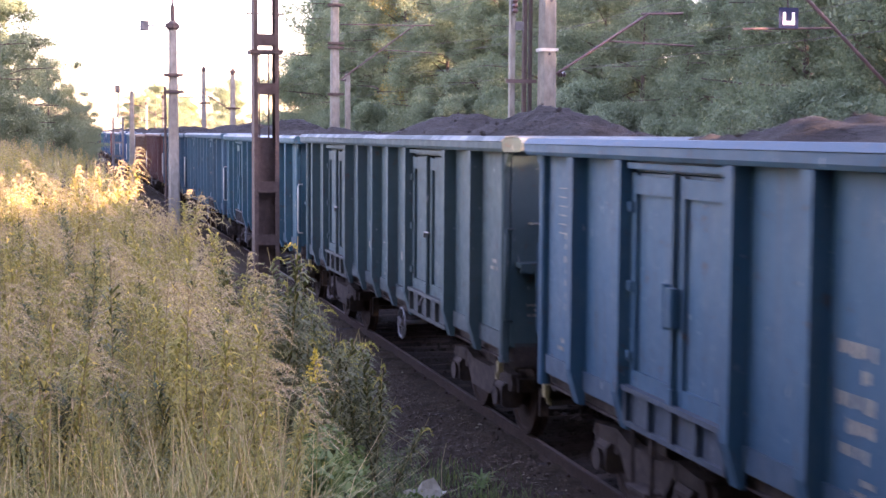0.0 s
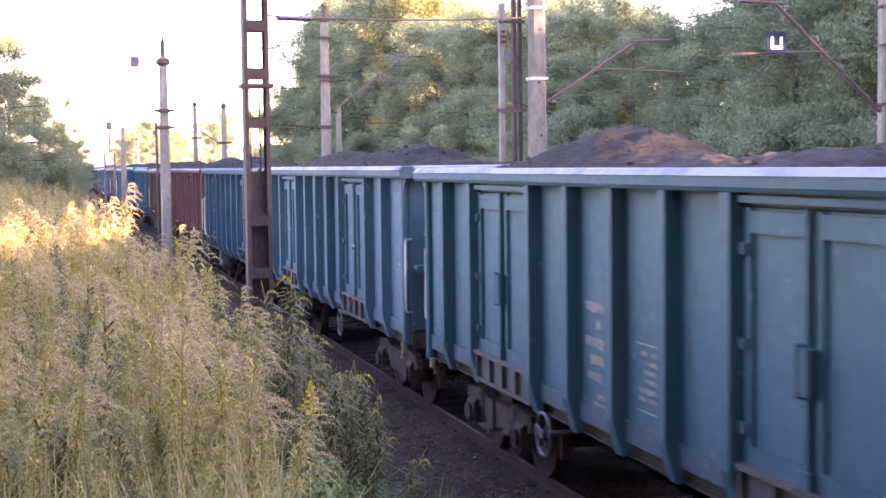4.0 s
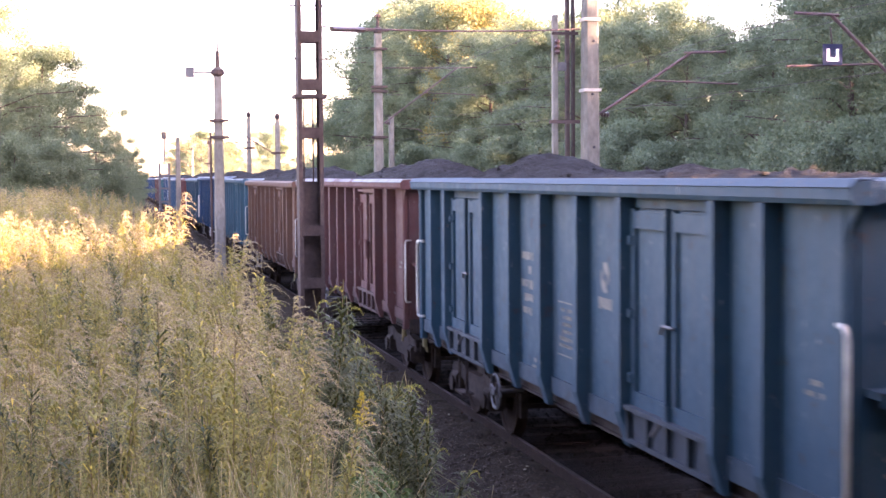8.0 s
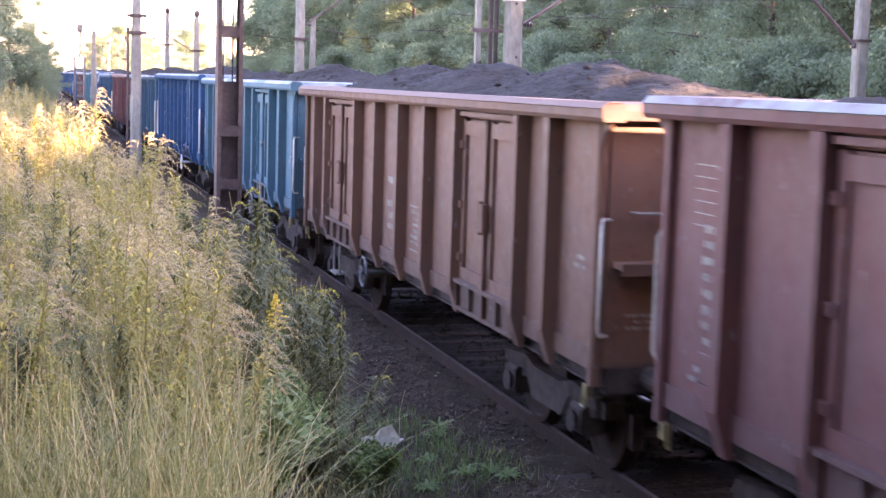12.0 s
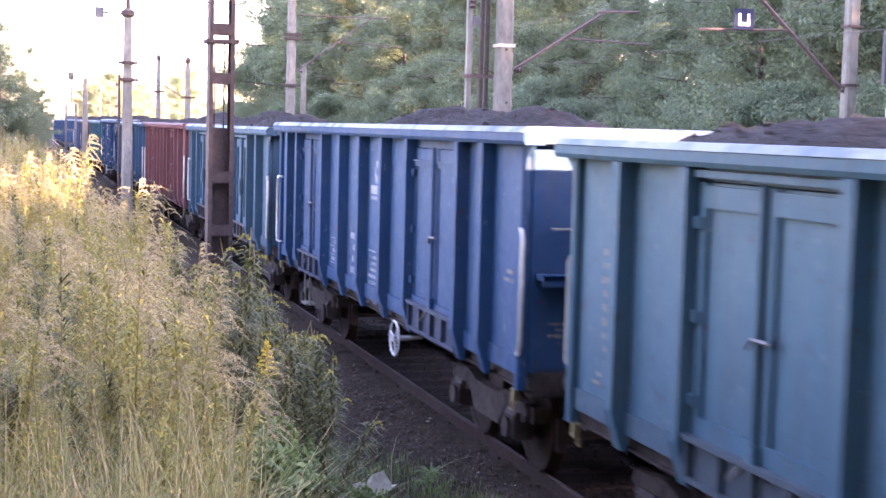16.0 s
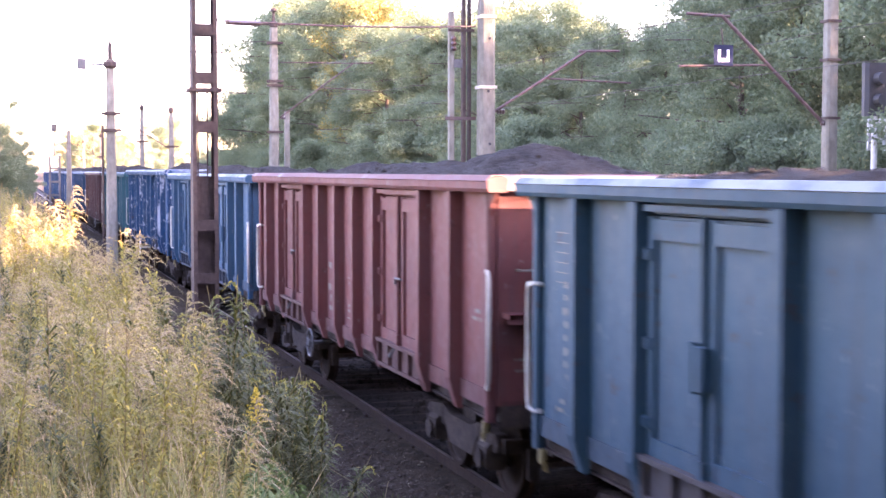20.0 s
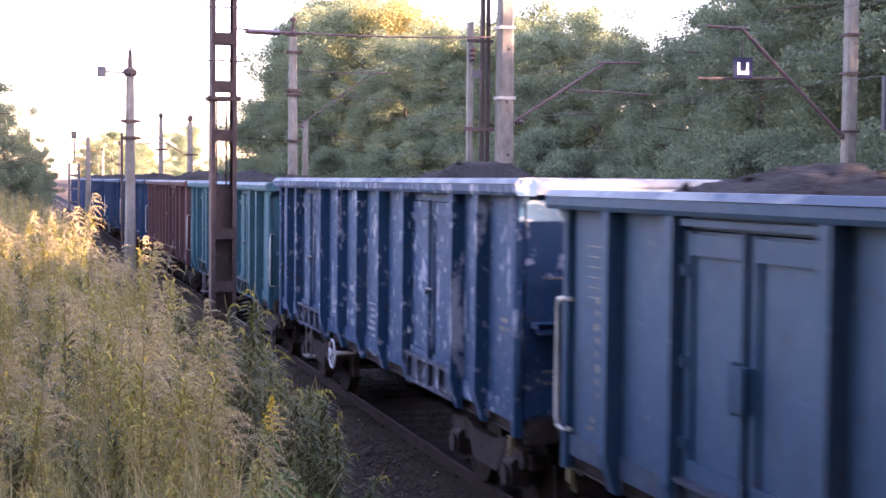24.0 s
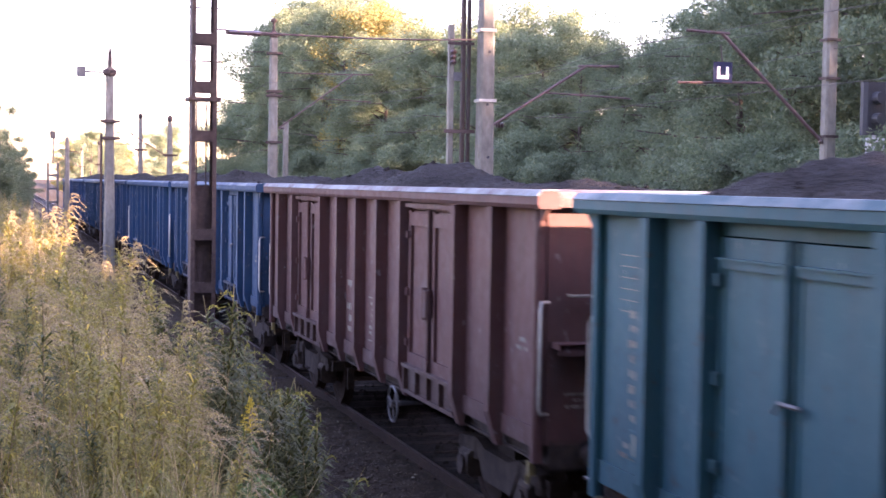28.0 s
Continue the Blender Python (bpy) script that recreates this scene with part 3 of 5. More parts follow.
part("insulator_string", Soup().tube([(3.5, 23.45, 5.8), (4.1, 23.9, 5.84)], 0.045, 8).mesh("insulator_string", INSUL), span)

# ---- trees ----
def leaf_cloud(rng, centres, per, spread, size, flat=0.75):
    """Small folded leaves gathered in clumps round the centres."""
    c = np.repeat(np.array(centres), per, axis=0)
    n = len(c)
    d = rng.normal(size=(n, 3))
    d /= np.linalg.norm(d, axis=1)[:, None]
    c = c + d * (rng.random((n, 1)) ** 0.45) * np.array([spread, spread, spread * flat])
    a = rng.normal(size=(n, 3))
    a /= np.linalg.norm(a, axis=1)[:, None]
    b = np.cross(a, rng.normal(size=(n, 3)))
    b /= np.linalg.norm(b, axis=1)[:, None]
    s = size * (0.6 + 0.8 * rng.random((n, 1)))
    v = np.concatenate([c - a * s, c + b * s * 0.5, c + a * s, c - b * s * 0.42], axis=1).reshape(-1, 3)
    f = np.arange(4 * n).reshape(-1, 4)
    return v, f


def np_mesh(name, v, f, material):
    me = bpy.data.meshes.new(name)
    me.from_pydata(v.tolist(), [], f.tolist())
    me.materials.append(material)
    me.update()
    return me


def tree_meshes(seed, h, spread, low, leaves=1.25, material=None, size=0.054):
    """A trunk with limbs, and a crown of leaf clumps hung round the limbs' ends."""
    rng = np.random.default_rng(seed)
    s = Soup()
    lean = rng.normal(size=2) * 0.25
    top = h * 0.9
    spine = [(lean[0] * (z / h) ** 2, lean[1] * (z / h) ** 2, z) for z in np.linspace(-0.3, top, 7)]
    s.tube(spine, 0.02 * h, 8, 0.003 * h)
    ends = []
    n = int(15 + h)
    for i in range(n):
        q = low + (1 - low) * (i + rng.random()) / n
        z = top * q
        ang = i * 2.4 + rng.random()
        reach = spread * (0.35 + 0.65 * math.sin(math.pi * min(1, 0.25 + 0.72 * (q - low) / (1 - low)))) * (0.7 + 0.5 * rng.random())
        base = np.array([lean[0] * q * q, lean[1] * q * q, z])
        tip = base + np.array([math.cos(ang) * reach, math.sin(ang) * reach, 0.12 * h * (0.3 + rng.random() * 0.5)])
        mid = (base + tip) / 2 + np.array([0, 0, 0.03 * h])
        s.tube([base, mid, tip], 0.006 * h * (1.2 - q), 5, 0.002 * h)
        for k in range(5):
            e = base + (tip - base) * (0.35 + 0.75 * rng.random()) + rng.normal(size=3) * 0.11 * spread
            ends.append(e)
    ends += [np.array([lean[0], lean[1], top * (0.93 + 0.1 * rng.random())]) + rng.normal(size=3) * 0.12 * spread for _ in range(9)]
    v, f = leaf_cloud(rng, ends, int(330 * leaves), 0.125 * spread + 0.2, size)
    return s.mesh("trunk", BARK), np_mesh("crown", v, f, material or TREELEAF)


KINDS = [tree_meshes(1, 10.0, 3.3, 0.10), tree_meshes(2, 11.5, 3.6, 0.12), tree_meshes(3, 9.0, 3.2, 0.06), tree_meshes(4, 12.5, 3.4, 0.14)]
TURNED = [tree_meshes(8, 10.5, 3.4, 0.12, material=AUTUMNLEAF), tree_meshes(9, 9.0, 3.2, 0.08, material=AUTUMNLEAF)]
BUSH = [tree_meshes(5, 4.0, 2.3, 0.02, 1.5, size=0.042), tree_meshes(6, 3.4, 2.1, 0.02, 1.5, AUTUMNLEAF, 0.042)]


def plant_tree(kind, x, y, size, turn, label, group, name="deciduous_tree", category="tree"):
    t = thing(name, label, category, Matrix.Translation((x, y, ground_z(x, y) - 0.05)) @ Matrix.Rotation(turn, 4, "Z") @ Matrix.Diagonal((size, size, size, 1)), group)
    part("trunk", kind[0], t)
    part("crown", kind[1], t)
    return t


rng = random.Random(5)
GAP = (7.5, 15.5)        # where the wood beyond the tracks lets the low sun through
SKYLINE = ((8.0, 2.4), (8.8, 4.2), (9.5, 5.4), (10.5, 7.0), (11.9, 7.65), (13.9, 7.6), (14.8, 6.4), (16.4, 5.9), (17.3, 6.1), (18.0, 6.9), (19.5, 7.3), (21.7, 6.9), (24.6, 6.4), (25.9, 6.1), (26.7, 6.8), (27.6, 8.2), (30.0, 10.0), (36.0, 13.0), (50.0, 14.0))
HEIGHTS = (10.0, 11.5, 9.0, 12.5)


def wood_height(x, y):
    """How tall the wood stands at a place: its top seen as an angle from the bank."""
    az = math.degrees(math.atan2(x, max(y, 0.1)))
    if az > 50:
        return 11.0
    for (a, e), (b, g) in zip(SKYLINE, SKYLINE[1:]):
        if az <= b:
            e += (g - e) * max(0.0, (az - a) / (b - a))
            break
    return EYE[2] - 0.6 + math.hypot(x, y) * math.tan(radians(e))


# the wood beyond the tracks
i = 0
yy = -62.0
while yy < 134:
    for row in range(3):
        if row > (2 if yy < 56 else 1):
            continue
        x = 20.5 + row * 4.3 + rng.uniform(-1.0, 1.0) + 0.02 * max(0, yy)
        y = yy + rng.uniform(-0.9, 0.9) + row * 1.7
        q = rng.randrange(4)
        turned = rng.random() < 0.025
        k = TURNED[i % 2] if turned else KINDS[q]
        h = wood_height(x, y) * rng.uniform(0.90, 1.02) * (1.0, 0.96, 0.92)[row]
        grow = h / ((10.5, 9.0)[i % 2] if turned else HEIGHTS[q])
        i += 1
        turn = rng.uniform(0, 6.28)
        if GAP[0] < y + (x - TRACK) * 0.577 < GAP[1]:
            continue
        plant_tree(k, x, y, grow, turn, "broadleaf tree with leaves turning yellow" if turned else "dense green broadleaf tree at the wood's edge", "wood beyond the tracks")
    if rng.random() < 0.8:
        plant_tree(BUSH[0] if rng.random() < 0.85 else BUSH[1], 17.9 + rng.uniform(-0.6, 0.8), yy + rng.uniform(0, 2), rng.uniform(0.8, 1.3), rng.uniform(0, 6.28), "dark green shrub at the wood's edge", "shrubs beyond the tracks", "shrub", "shrub")
    yy += 3.7
# an unseen thicket added in the clearing, to stop the lowest sun rays
for j in range(15):
    plant_tree(BUSH[0], 18.0 + 1.5 * (j % 2) + rng.uniform(-0.3, 0.3), -4.0 + 1.15 * j, rng.uniform(0.82, 0.95), rng.uniform(0, 6.28), "unseen green shrub added in the clearing to block low sun", "shrubs beyond the tracks", "shrub", "shrub")
# trees on the near side, down the line
for i, (x, y, h) in enumerate(((-5.8, 60, 9.7), (-4.3, 57, 8.3), (-3.0, 62, 7.4), (-2.0, 66, 6.3), (-0.8, 70, 5.0), (0.1, 78, 4.2), (0.7, 90, 3.7), (1.1, 104, 3.4), (1.4, 122, 3.4), (-8.3, 56, 10.3), (-4.4, 80, 9.0))):
    plant_tree(KINDS[i % 4], x, y, h / (10.0, 11.5, 9.0, 12.5)[i % 4], rng.uniform(0, 6.28), "green broadleaf tree on the bank", "trees on the near bank")
for x, y, g in ((0.5, 88, 0.6), (-0.6, 70, 0.6), (0.9, 100, 0.55), (-2.2, 58, 0.7), (-3.6, 54, 0.8), (-0.2, 76, 0.55)):
    plant_tree(BUSH[0], x, y, g, rng.uniform(0, 6.28), "low green shrub on the bank", "shrubs on the near bank", "shrub", "shrub")
# unseen trees added behind the bank, to keep sky light off the near wagons
for row in range(2):
    for j in range(8):
        plant_tree(KINDS[rng.randrange(4)], 2.0 - j * 4.2 + row * 1.5, -7.2 - row * 4.5 + rng.uniform(-0.8, 0.8), rng.uniform(1.5, 1.75), rng.uniform(0, 6.28), "unseen broadleaf tree added behind the bank for shade", "trees behind the bank")
# a few more added out of view on the left, dimming the wagon sides
for j, (x, y) in enumerate(((-9.5, -6.0), (-10.5, -1.5), (-9.5, 2.5), (-11.0, 6.5), (-10.5, 10.5))):
    plant_tree(KINDS[j % 4], x, y, 1.05, 1.3 * j, "unseen broadleaf tree added behind the bank for shade", "trees behind the bank")
# pale far trees at the end of the line
for i in range(9):
    a = radians(2.5 + i * 0.28)
    d = 250 + 40 * rng.random()
    k = TURNED[i % 2] if i % 4 == 0 else KINDS[i % 4]
    plant_tree(k, d * math.sin(a), d * math.cos(a), rng.uniform(0.8, 1.1), rng.uniform(0, 6.28), "pale distant tree at the end of the line", "distant trees")
for az, d, g in ((5.95, 190, 0.9), (6.4, 180, 0.95)):
    plant_tree(KINDS[0], d * math.sin(radians(az)), d * math.cos(radians(az)), g, 0.5 * d, "distant green tree beside the line", "distant trees")

# ---- train ----
PITCH, N_WAGONS = 14.04, 21


def train_y(t):
    """The middle of the first wagon, along the track, at t seconds."""
    q = t - 14.0
    return -80.1424 - 6.615 * q - 0.0327093 * q ** 2 - 6.04224e-05 * q ** 3 + 2.51015e-05 * q ** 4 + 1.6059e-07 * q ** 5 - 3.5532e-08 * q ** 6


HALF, SIDE, FLOOR, TOP, FOOT = 6.40, 1.30, 1.28, 3.40, 1.02
# two builds of wagon: rib places, half length of the middle sheet, door middle, start of the end sheet
BUILDS = {"long": ((-5.34, -4.49, -2.46, -1.23, 0.0, 1.23, 2.46, 4.49, 5.34), 2.54, 3.475, 4.40), "short": ((-5.34, -4.2, -2.15, -1.075, 0.0, 1.075, 2.15, 4.2, 5.34), 2.25, 3.18, 4.11)}
LONG, FLUSH_DOOR = {4, 6, 8, 12, 13, 15, 16, 17, 18, 19, 20}, {8, 12, 13, 15, 16, 18, 19}
STAND = {1: 0.995, 2: 0.986, 3: 0.995, 5: 0.987, 6: 0.968, 7: 0.986, 8: 1.012, 9: 0.985, 11: 0.983, 12: 1.012, 13: 0.986}     # how high the body stands


def box_me(name, material, *boxes, chamfer=0.0):
    s = Soup()
    for b in boxes:
        s.box(*b, chamfer)
    return s.mesh(name, material)


def wagon_meshes():
    g = {}
    # side sheet with door openings left to the leaves, and the lower skirt
    for kind, (_, mid, _, end) in BUILDS.items():
        h = (HALF - end) / 2
        g["side_" + kind] = box_me("side_sheet", PAINT, (-0.03, 0.0, -mid, mid, FOOT + 0.12, TOP - 0.16))
        g["side_end_" + kind] = box_me("side_panel", PAINT, (-0.03, 0.0, -h, h, FOOT + 0.12, TOP - 0.16))
        g["skirt_" + kind] = box_me("skirt", PAINT, (-0.055, -0.03, -mid + 0.1, mid - 0.1, FOOT + 0.1, FLOOR + 0.02))
        g["skirt_end_" + kind] = box_me("skirt", PAINT, (-0.055, -0.03, -h + 0.05, h - 0.05, FOOT + 0.1, FLOOR + 0.02))
    g["over_door"] = box_me("over_door", PAINT, (-0.03, 0.0, -0.93, 0.93, TOP - 0.26, TOP - 0.16))
    rib = Soup()
    prof = [(-0.085, 0.0), (-0.07, -0.14), (0.07, -0.14), (0.085, 0.0)]
    v = []
    for z, k in ((FOOT - 0.03, 0.35), (FOOT + 0.28, 1.0), (TOP - 0.17, 1.0)):
        v += [(q * k - 0.03, p, z) for p, q in prof]
    rib.add(v, [(i * 4 + j, i * 4 + (j + 1) % 4, (i + 1) * 4 + (j + 1) % 4, (i + 1) * 4 + j) for i in range(2) for j in range(4)] + [(3, 2, 1, 0), (8, 9, 10, 11)])
    g["rib"] = rib.mesh("rib", PAINT)
    g["post"] = box_me("corner_post", PAINT, (-0.10, 0.0, -0.05, 0.05, FOOT - 0.02, TOP - 0.16), chamfer=0.02)
    # top coping: a rolled hollow rail along the sides
    cop = [(-0.16, TOP - 0.165), (0.02, TOP - 0.165), (0.03, TOP - 0.05), (0.0, TOP - 0.014), (-0.135, TOP - 0.018), (-0.18, TOP - 0.06), (-0.18, TOP - 0.13)]
    g["coping"] = Soup().extrude(cop, "y", -HALF - 0.24, HALF + 0.24).mesh("coping", PAINT)
    cap = [(-0.183, TOP - 0.062), (-0.136, TOP - 0.012), (0.0, TOP - 0.008), (0.0, TOP), (-0.138, TOP - 0.002), (-0.190, TOP - 0.055)]
    g["coping_cap"] = Soup().extrude(cap, "y", -HALF - 0.235, HALF + 0.235).mesh("coping_cap", COPING)
    g["end_coping"] = Soup().extrude([(-0.22, TOP - 0.15), (0.06, TOP - 0.15), (0.06, TOP - 0.02), (-0.03, TOP + 0.004), (-0.20, TOP - 0.016), (-0.24, TOP - 0.07)], "x", -SIDE - 0.02, SIDE + 0.02).mesh("end_coping", COPING)
    gus = Soup()
    gus.extrude([(0.0, TOP - 0.155), (-0.2, TOP - 0.155), (-0.16, TOP - 0.19), (-0.06, TOP - 0.27), (0.0, TOP - 0.42)], "x", -0.02, 0.02)
    g["gusset"] = gus.mesh("gusset", PAINT)
    # end wall with ledge and two posts
    g["end"] = box_me("end_wall", PAINT, (-SIDE, SIDE, 0.0, 0.05, FLOOR - 0.12, TOP - 0.15))
    g["end_rib"] = box_me("end_rib", PAINT, (-0.09, 0.09, -0.10, 0.0, FOOT, TOP - 0.15), chamfer=0.03)
    g["ledge"] = box_me("ledge", PAINT, (-SIDE + 0.05, SIDE - 0.05, -0.2, -0.0, 2.02, 2.07), (-SIDE + 0.05, SIDE - 0.05, -0.2, -0.185, 1.97, 2.07))
    g["grab"] = Soup().tube([(-1.1, 0, 2.48), (-1.1, -0.09, 2.48), (-0.3, -0.09, 2.48), (-0.3, 0, 2.48)], 0.014).mesh("grab_bar", CREAM)
    g["headstock"] = box_me("headstock", UNDER, (-SIDE + 0.05, SIDE - 0.05, -0.02, 0.14, 0.92, 1.22), chamfer=0.02)
    # doors
    w, z0, z1 = 0.90, 1.38, TOP - 0.27
    leaf = Soup().box(-0.012, 0.0, 0, w, z0, z1)
    for b in ((-0.045, -0.012, 0, 0.10, z0, z1), (-0.045, -0.012, w - 0.10, w, z0, z1), (-0.045, -0.012, 0.10, w - 0.10, z1 - 0.17, z1 - 0.02), (-0.045, -0.012, 0.10, w - 0.10, z0, z0 + 0.13)):
        leaf.box(*b)
    g["leaf"] = leaf.mesh("door_leaf", PAINT)
    flush = Soup().box(-0.02, 0.0, 0, w, z0, z1)
    for b in ((-0.05, -0.02, 0.03, w - 0.03, z1 - 0.20, z1 - 0.13), (-0.07, -0.05, 0.03, w - 0.03, z1 - 0.145, z1 - 0.13), (-0.045, -0.02, 0.02, w - 0.02, z0, z0 + 0.06), (-0.032, -0.02, 0.0, 0.05, z0 + 0.06, z1 - 0.2), (-0.032, -0.02, w - 0.05, w, z0 + 0.06, z1 - 0.2)):
        flush.box(*b)
    g["flush_leaf"] = flush.mesh("door_leaf", PAINT)
    g["threshold"] = box_me("threshold", PAINT, (-0.07, 0.0, -0.95, 0.95, FOOT + 0.06, FLOOR + 0.06), (-0.14, 0.0, -0.95, 0.95, FLOOR + 0.06, FLOOR + 0.1), (-0.11, 0.0, -0.95, 0.95, FOOT + 0.02, FOOT + 0.06), *[(-0.12, -0.07, q - 0.03, q + 0.03, FOOT + 0.06, FLOOR + 0.06) for q in (-0.92, -0.45, 0.0, 0.45, 0.92)])
    g["lintel"] = box_me("lintel", PAINT, (-0.12, -0.02, -0.93, 0.93, TOP - 0.235, TOP - 0.185))
    g["lock_bar"] = Soup().tube([(-0.07, 0, 1.3), (-0.07, 0, TOP - 0.25)], 0.022).box(-0.10, -0.05, -0.05, 0.05, 1.36, 1.5).mesh("lock_bar", PAINT)
    g["lock"] = Soup().box(-0.13, -0.045, -0.09, 0.02, 1.98, 2.28, 0.02).mesh("lock", PAINT)
    g["lock_keeper"] = Soup().box(-0.12, -0.05, 0.05, 0.13, 1.95, 2.3, 0.02).mesh("lock_keeper", PAINT)
    g["latch"] = Soup().tube([(-0.09, -0.2, 2.17), (-0.1, 0.0, 2.17), (-0.08, 0.1, 2.1)], 0.016).mesh("latch", GREYSTEEL)
    g["catch"] = Soup().tube([(-0.08, 0.02, 1.4), (-0.12, 0.2, 1.22)], 0.02).mesh("catch", GREYSTEEL)
    g["hinge"] = box_me("hinge", PAINT, (-0.075, -0.03, -0.06, 0.035, -0.045, 0.045), chamfer=0.012)
    # floor and frame
    g["floor"] = box_me("floor", UNDER, (-SIDE + 0.03, SIDE - 0.03, -HALF + 0.05, HALF - 0.05, FLOOR - 0.08, FLOOR))
    g["sole"] = box_me("sole_bar", UNDER, (-0.06, 0.06, -HALF, HALF, 0.98, 1.22), (-0.1, 0.06, -HALF, HALF, 0.98, 1.0))
    g["centre_sill"] = box_me("centre_sill", UNDER, (-0.25, 0.25, -HALF, HALF, 0.86, 1.2))
    g["tank"] = Soup().lathe([(-0.5, 0.1), (-0.45, 0.17), (0.45, 0.17), (0.5, 0.1)], "y", 14).mesh("air_tank", UNDER)
    g["brake_gear"] = Soup().lathe([(-0.3, 0.12), (-0.28, 0.18), (0.25, 0.18), (0.3, 0.06)], "y", 12, (0, 0, 0.75)).tube([(0.1, -1.4, 0.72), (0.1, 1.6, 0.7)], 0.025).box(-0.05, 0.2, -0.5, -0.4, 0.6, 1.0).mesh("brake_gear", UNDER)
    # bogie: pressed side frames, springs, axle boxes, cross beams
    bg = Soup()
    for sx in (-1.0, 1.0):
        bg.extrude([(-1.25, 0.62), (-1.2, 0.72), (-0.65, 0.78), (-0.35, 0.7), (0.35, 0.7), (0.65, 0.78), (1.2, 0.72), (1.25, 0.62), (0.6, 0.62), (0.4, 0.38), (-0.4, 0.38), (-0.6, 0.62)], "x", sx - 0.06, sx + 0.06)
        for dy in (-0.9, 0.9):
            bg.box(sx - 0.12, sx + 0.12, dy - 0.15, dy + 0.15, 0.34, 0.62, 0.04)
            bg.lathe([(0.55, 0.075), (0.74, 0.075)], "z", 8, (sx, dy - 0.24, 0)).lathe([(0.55, 0.075), (0.74, 0.075)], "z", 8, (sx, dy + 0.24, 0))
            bg.lathe([(-0.02, 0.11), (0.02, 0.09)], "x", 10, (sx + 0.14 * (1 if sx > 0 else -1), dy, 0.46))
    bg.box(-0.95, 0.95, -0.22, 0.22, 0.5, 0.84).box(-1.0, 1.0, -1.3, -1.22, 0.55, 0.7).box(-1.0, 1.0, 1.22, 1.3, 0.55, 0.7)
    g["bogie"] = bg.mesh("bogie_frame", UNDER)
    shoe = Soup()
    for sx in (-0.75, 0.75):
        for dy in (-1.42, -0.38, 0.38, 1.42):
            shoe.box(sx - 0.05, sx + 0.05, dy - 0.03, dy + 0.03, 0.3, 0.62)
    for dy in (-1.42, -0.38, 0.38, 1.42):
        shoe.box(-0.8, 0.8, dy - 0.03, dy + 0.03, 0.42, 0.48)
    shoe.box(-0.04, 0.04, -1.45, 1.45, 0.44, 0.47)
    g["shoes"] = shoe.mesh("brake_rigging", UNDER)
    ws = Soup().lathe([(-1.02, 0.06), (-0.8, 0.065), (-0.8, 0.1), (0.8, 0.1), (0.8, 0.065), (1.02, 0.06)], "x", 10)
    for sx in (-1, 1):
        ws.lathe([(sx * 0.68, 0.49), (sx * 0.715, 0.49), (sx * 0.725, 0.46), (sx * 0.815, 0.455), (sx * 0.815, 0.40), (sx * 0.79, 0.38), (sx * 0.775, 0.14), (sx * 0.83, 0.12), (sx * 0.70, 0.12), (sx * 0.72, 0.38)], "x", 24)
    g["wheelset"] = ws.mesh("wheelset", RUSTRAIL)
    # buffers, hook, rails, hand wheel, steps
    g["buffer"] = Soup().lathe([(0.0, 0.14), (-0.03, 0.14), (-0.03, 0.10), (-0.36, 0.10), (-0.36, 0.075), (-0.54, 0.075), (-0.56, 0.2), (-0.6, 0.225), (-0.62, 0.19)], "y", 16).mesh("buffer", UNDER)
    g["hook"] = Soup().box(-0.05, 0.05, -0.4, 0.0, 0.98, 1.1, 0.01).box(-0.04, 0.04, -0.45, -0.38, 0.7, 1.08, 0.01).mesh("draw_hook", UNDER)
    hr = Soup().tube([(0.0, 0.12, 2.46), (-0.03, 0.02, 2.47), (-0.05, -0.06, 2.45), (-0.05, -0.085, 2.38), (-0.05, -0.085, 1.42), (-0.05, -0.06, 1.35), (-0.03, 0.02, 1.33), (0.0, 0.12, 1.34)], 0.023, 8)
    g["hand_rail"] = hr.mesh("hand_rail", RAILCREAM, True)
    thin = Soup().tube([(0.1, 0.0, 2.42), (0.0, -0.06, 2.42), (-0.02, -0.08, 2.36), (-0.02, -0.08, 1.5), (0.0, -0.06, 1.44), (0.1, 0.0, 1.44)], 0.014, 6)
    g["hand_rail_thin"] = thin.mesh("hand_rail", RAILCREAM, True)
    g["hand_rail_painted"] = thin.mesh("hand_rail", PAINT, True)
    wheel = Soup()
    ring = [(0.0, 0.205 * math.cos(a), 0.205 * math.sin(a)) for a in [2 * math.pi * k / 24 for k in range(25)]]
    wheel.tube(ring, 0.016, 6)
    for a in (0.3, 0.3 + 2.09, 0.3 + 4.19):
        wheel.tube([(0.0, 0, 0), (0.0, 0.2 * math.cos(a), 0.2 * math.sin(a))], 0.015, 5)
    wheel.lathe([(-0.03, 0.045), (0.12, 0.03), (0.35, 0.02)], "x", 8)
    g["hand_wheel_white"] = wheel.mesh("hand_wheel", WHITEPAINT)
    g["hand_wheel_grey"] = wheel.mesh("hand_wheel", GREYSTEEL)
    st = Soup().tube([(0, -0.2, 1.02), (0, -0.2, 0.55), (0, 0.2, 0.55), (0, 0.2, 1.02)], 0.022, 6).box(-0.06, 0.1, -0.2, 0.2, 0.54, 0.57)
    g["step"] = st.mesh("step", UNDER)
    g["step_cream"] = st.mesh("step", CREAM)
    g["tow_hook"] = Soup().box(-0.04, 0.02, -0.035, 0.035, 0.88, 1.0, 0.01).tube([(-0.03, -0.03, 0.9), (-0.04, -0.02, 0.81), (-0.04, 0.03, 0.81), (-0.03, 0.045, 0.87)], 0.015, 6).mesh("tow_hook", YELLOWPAINT)
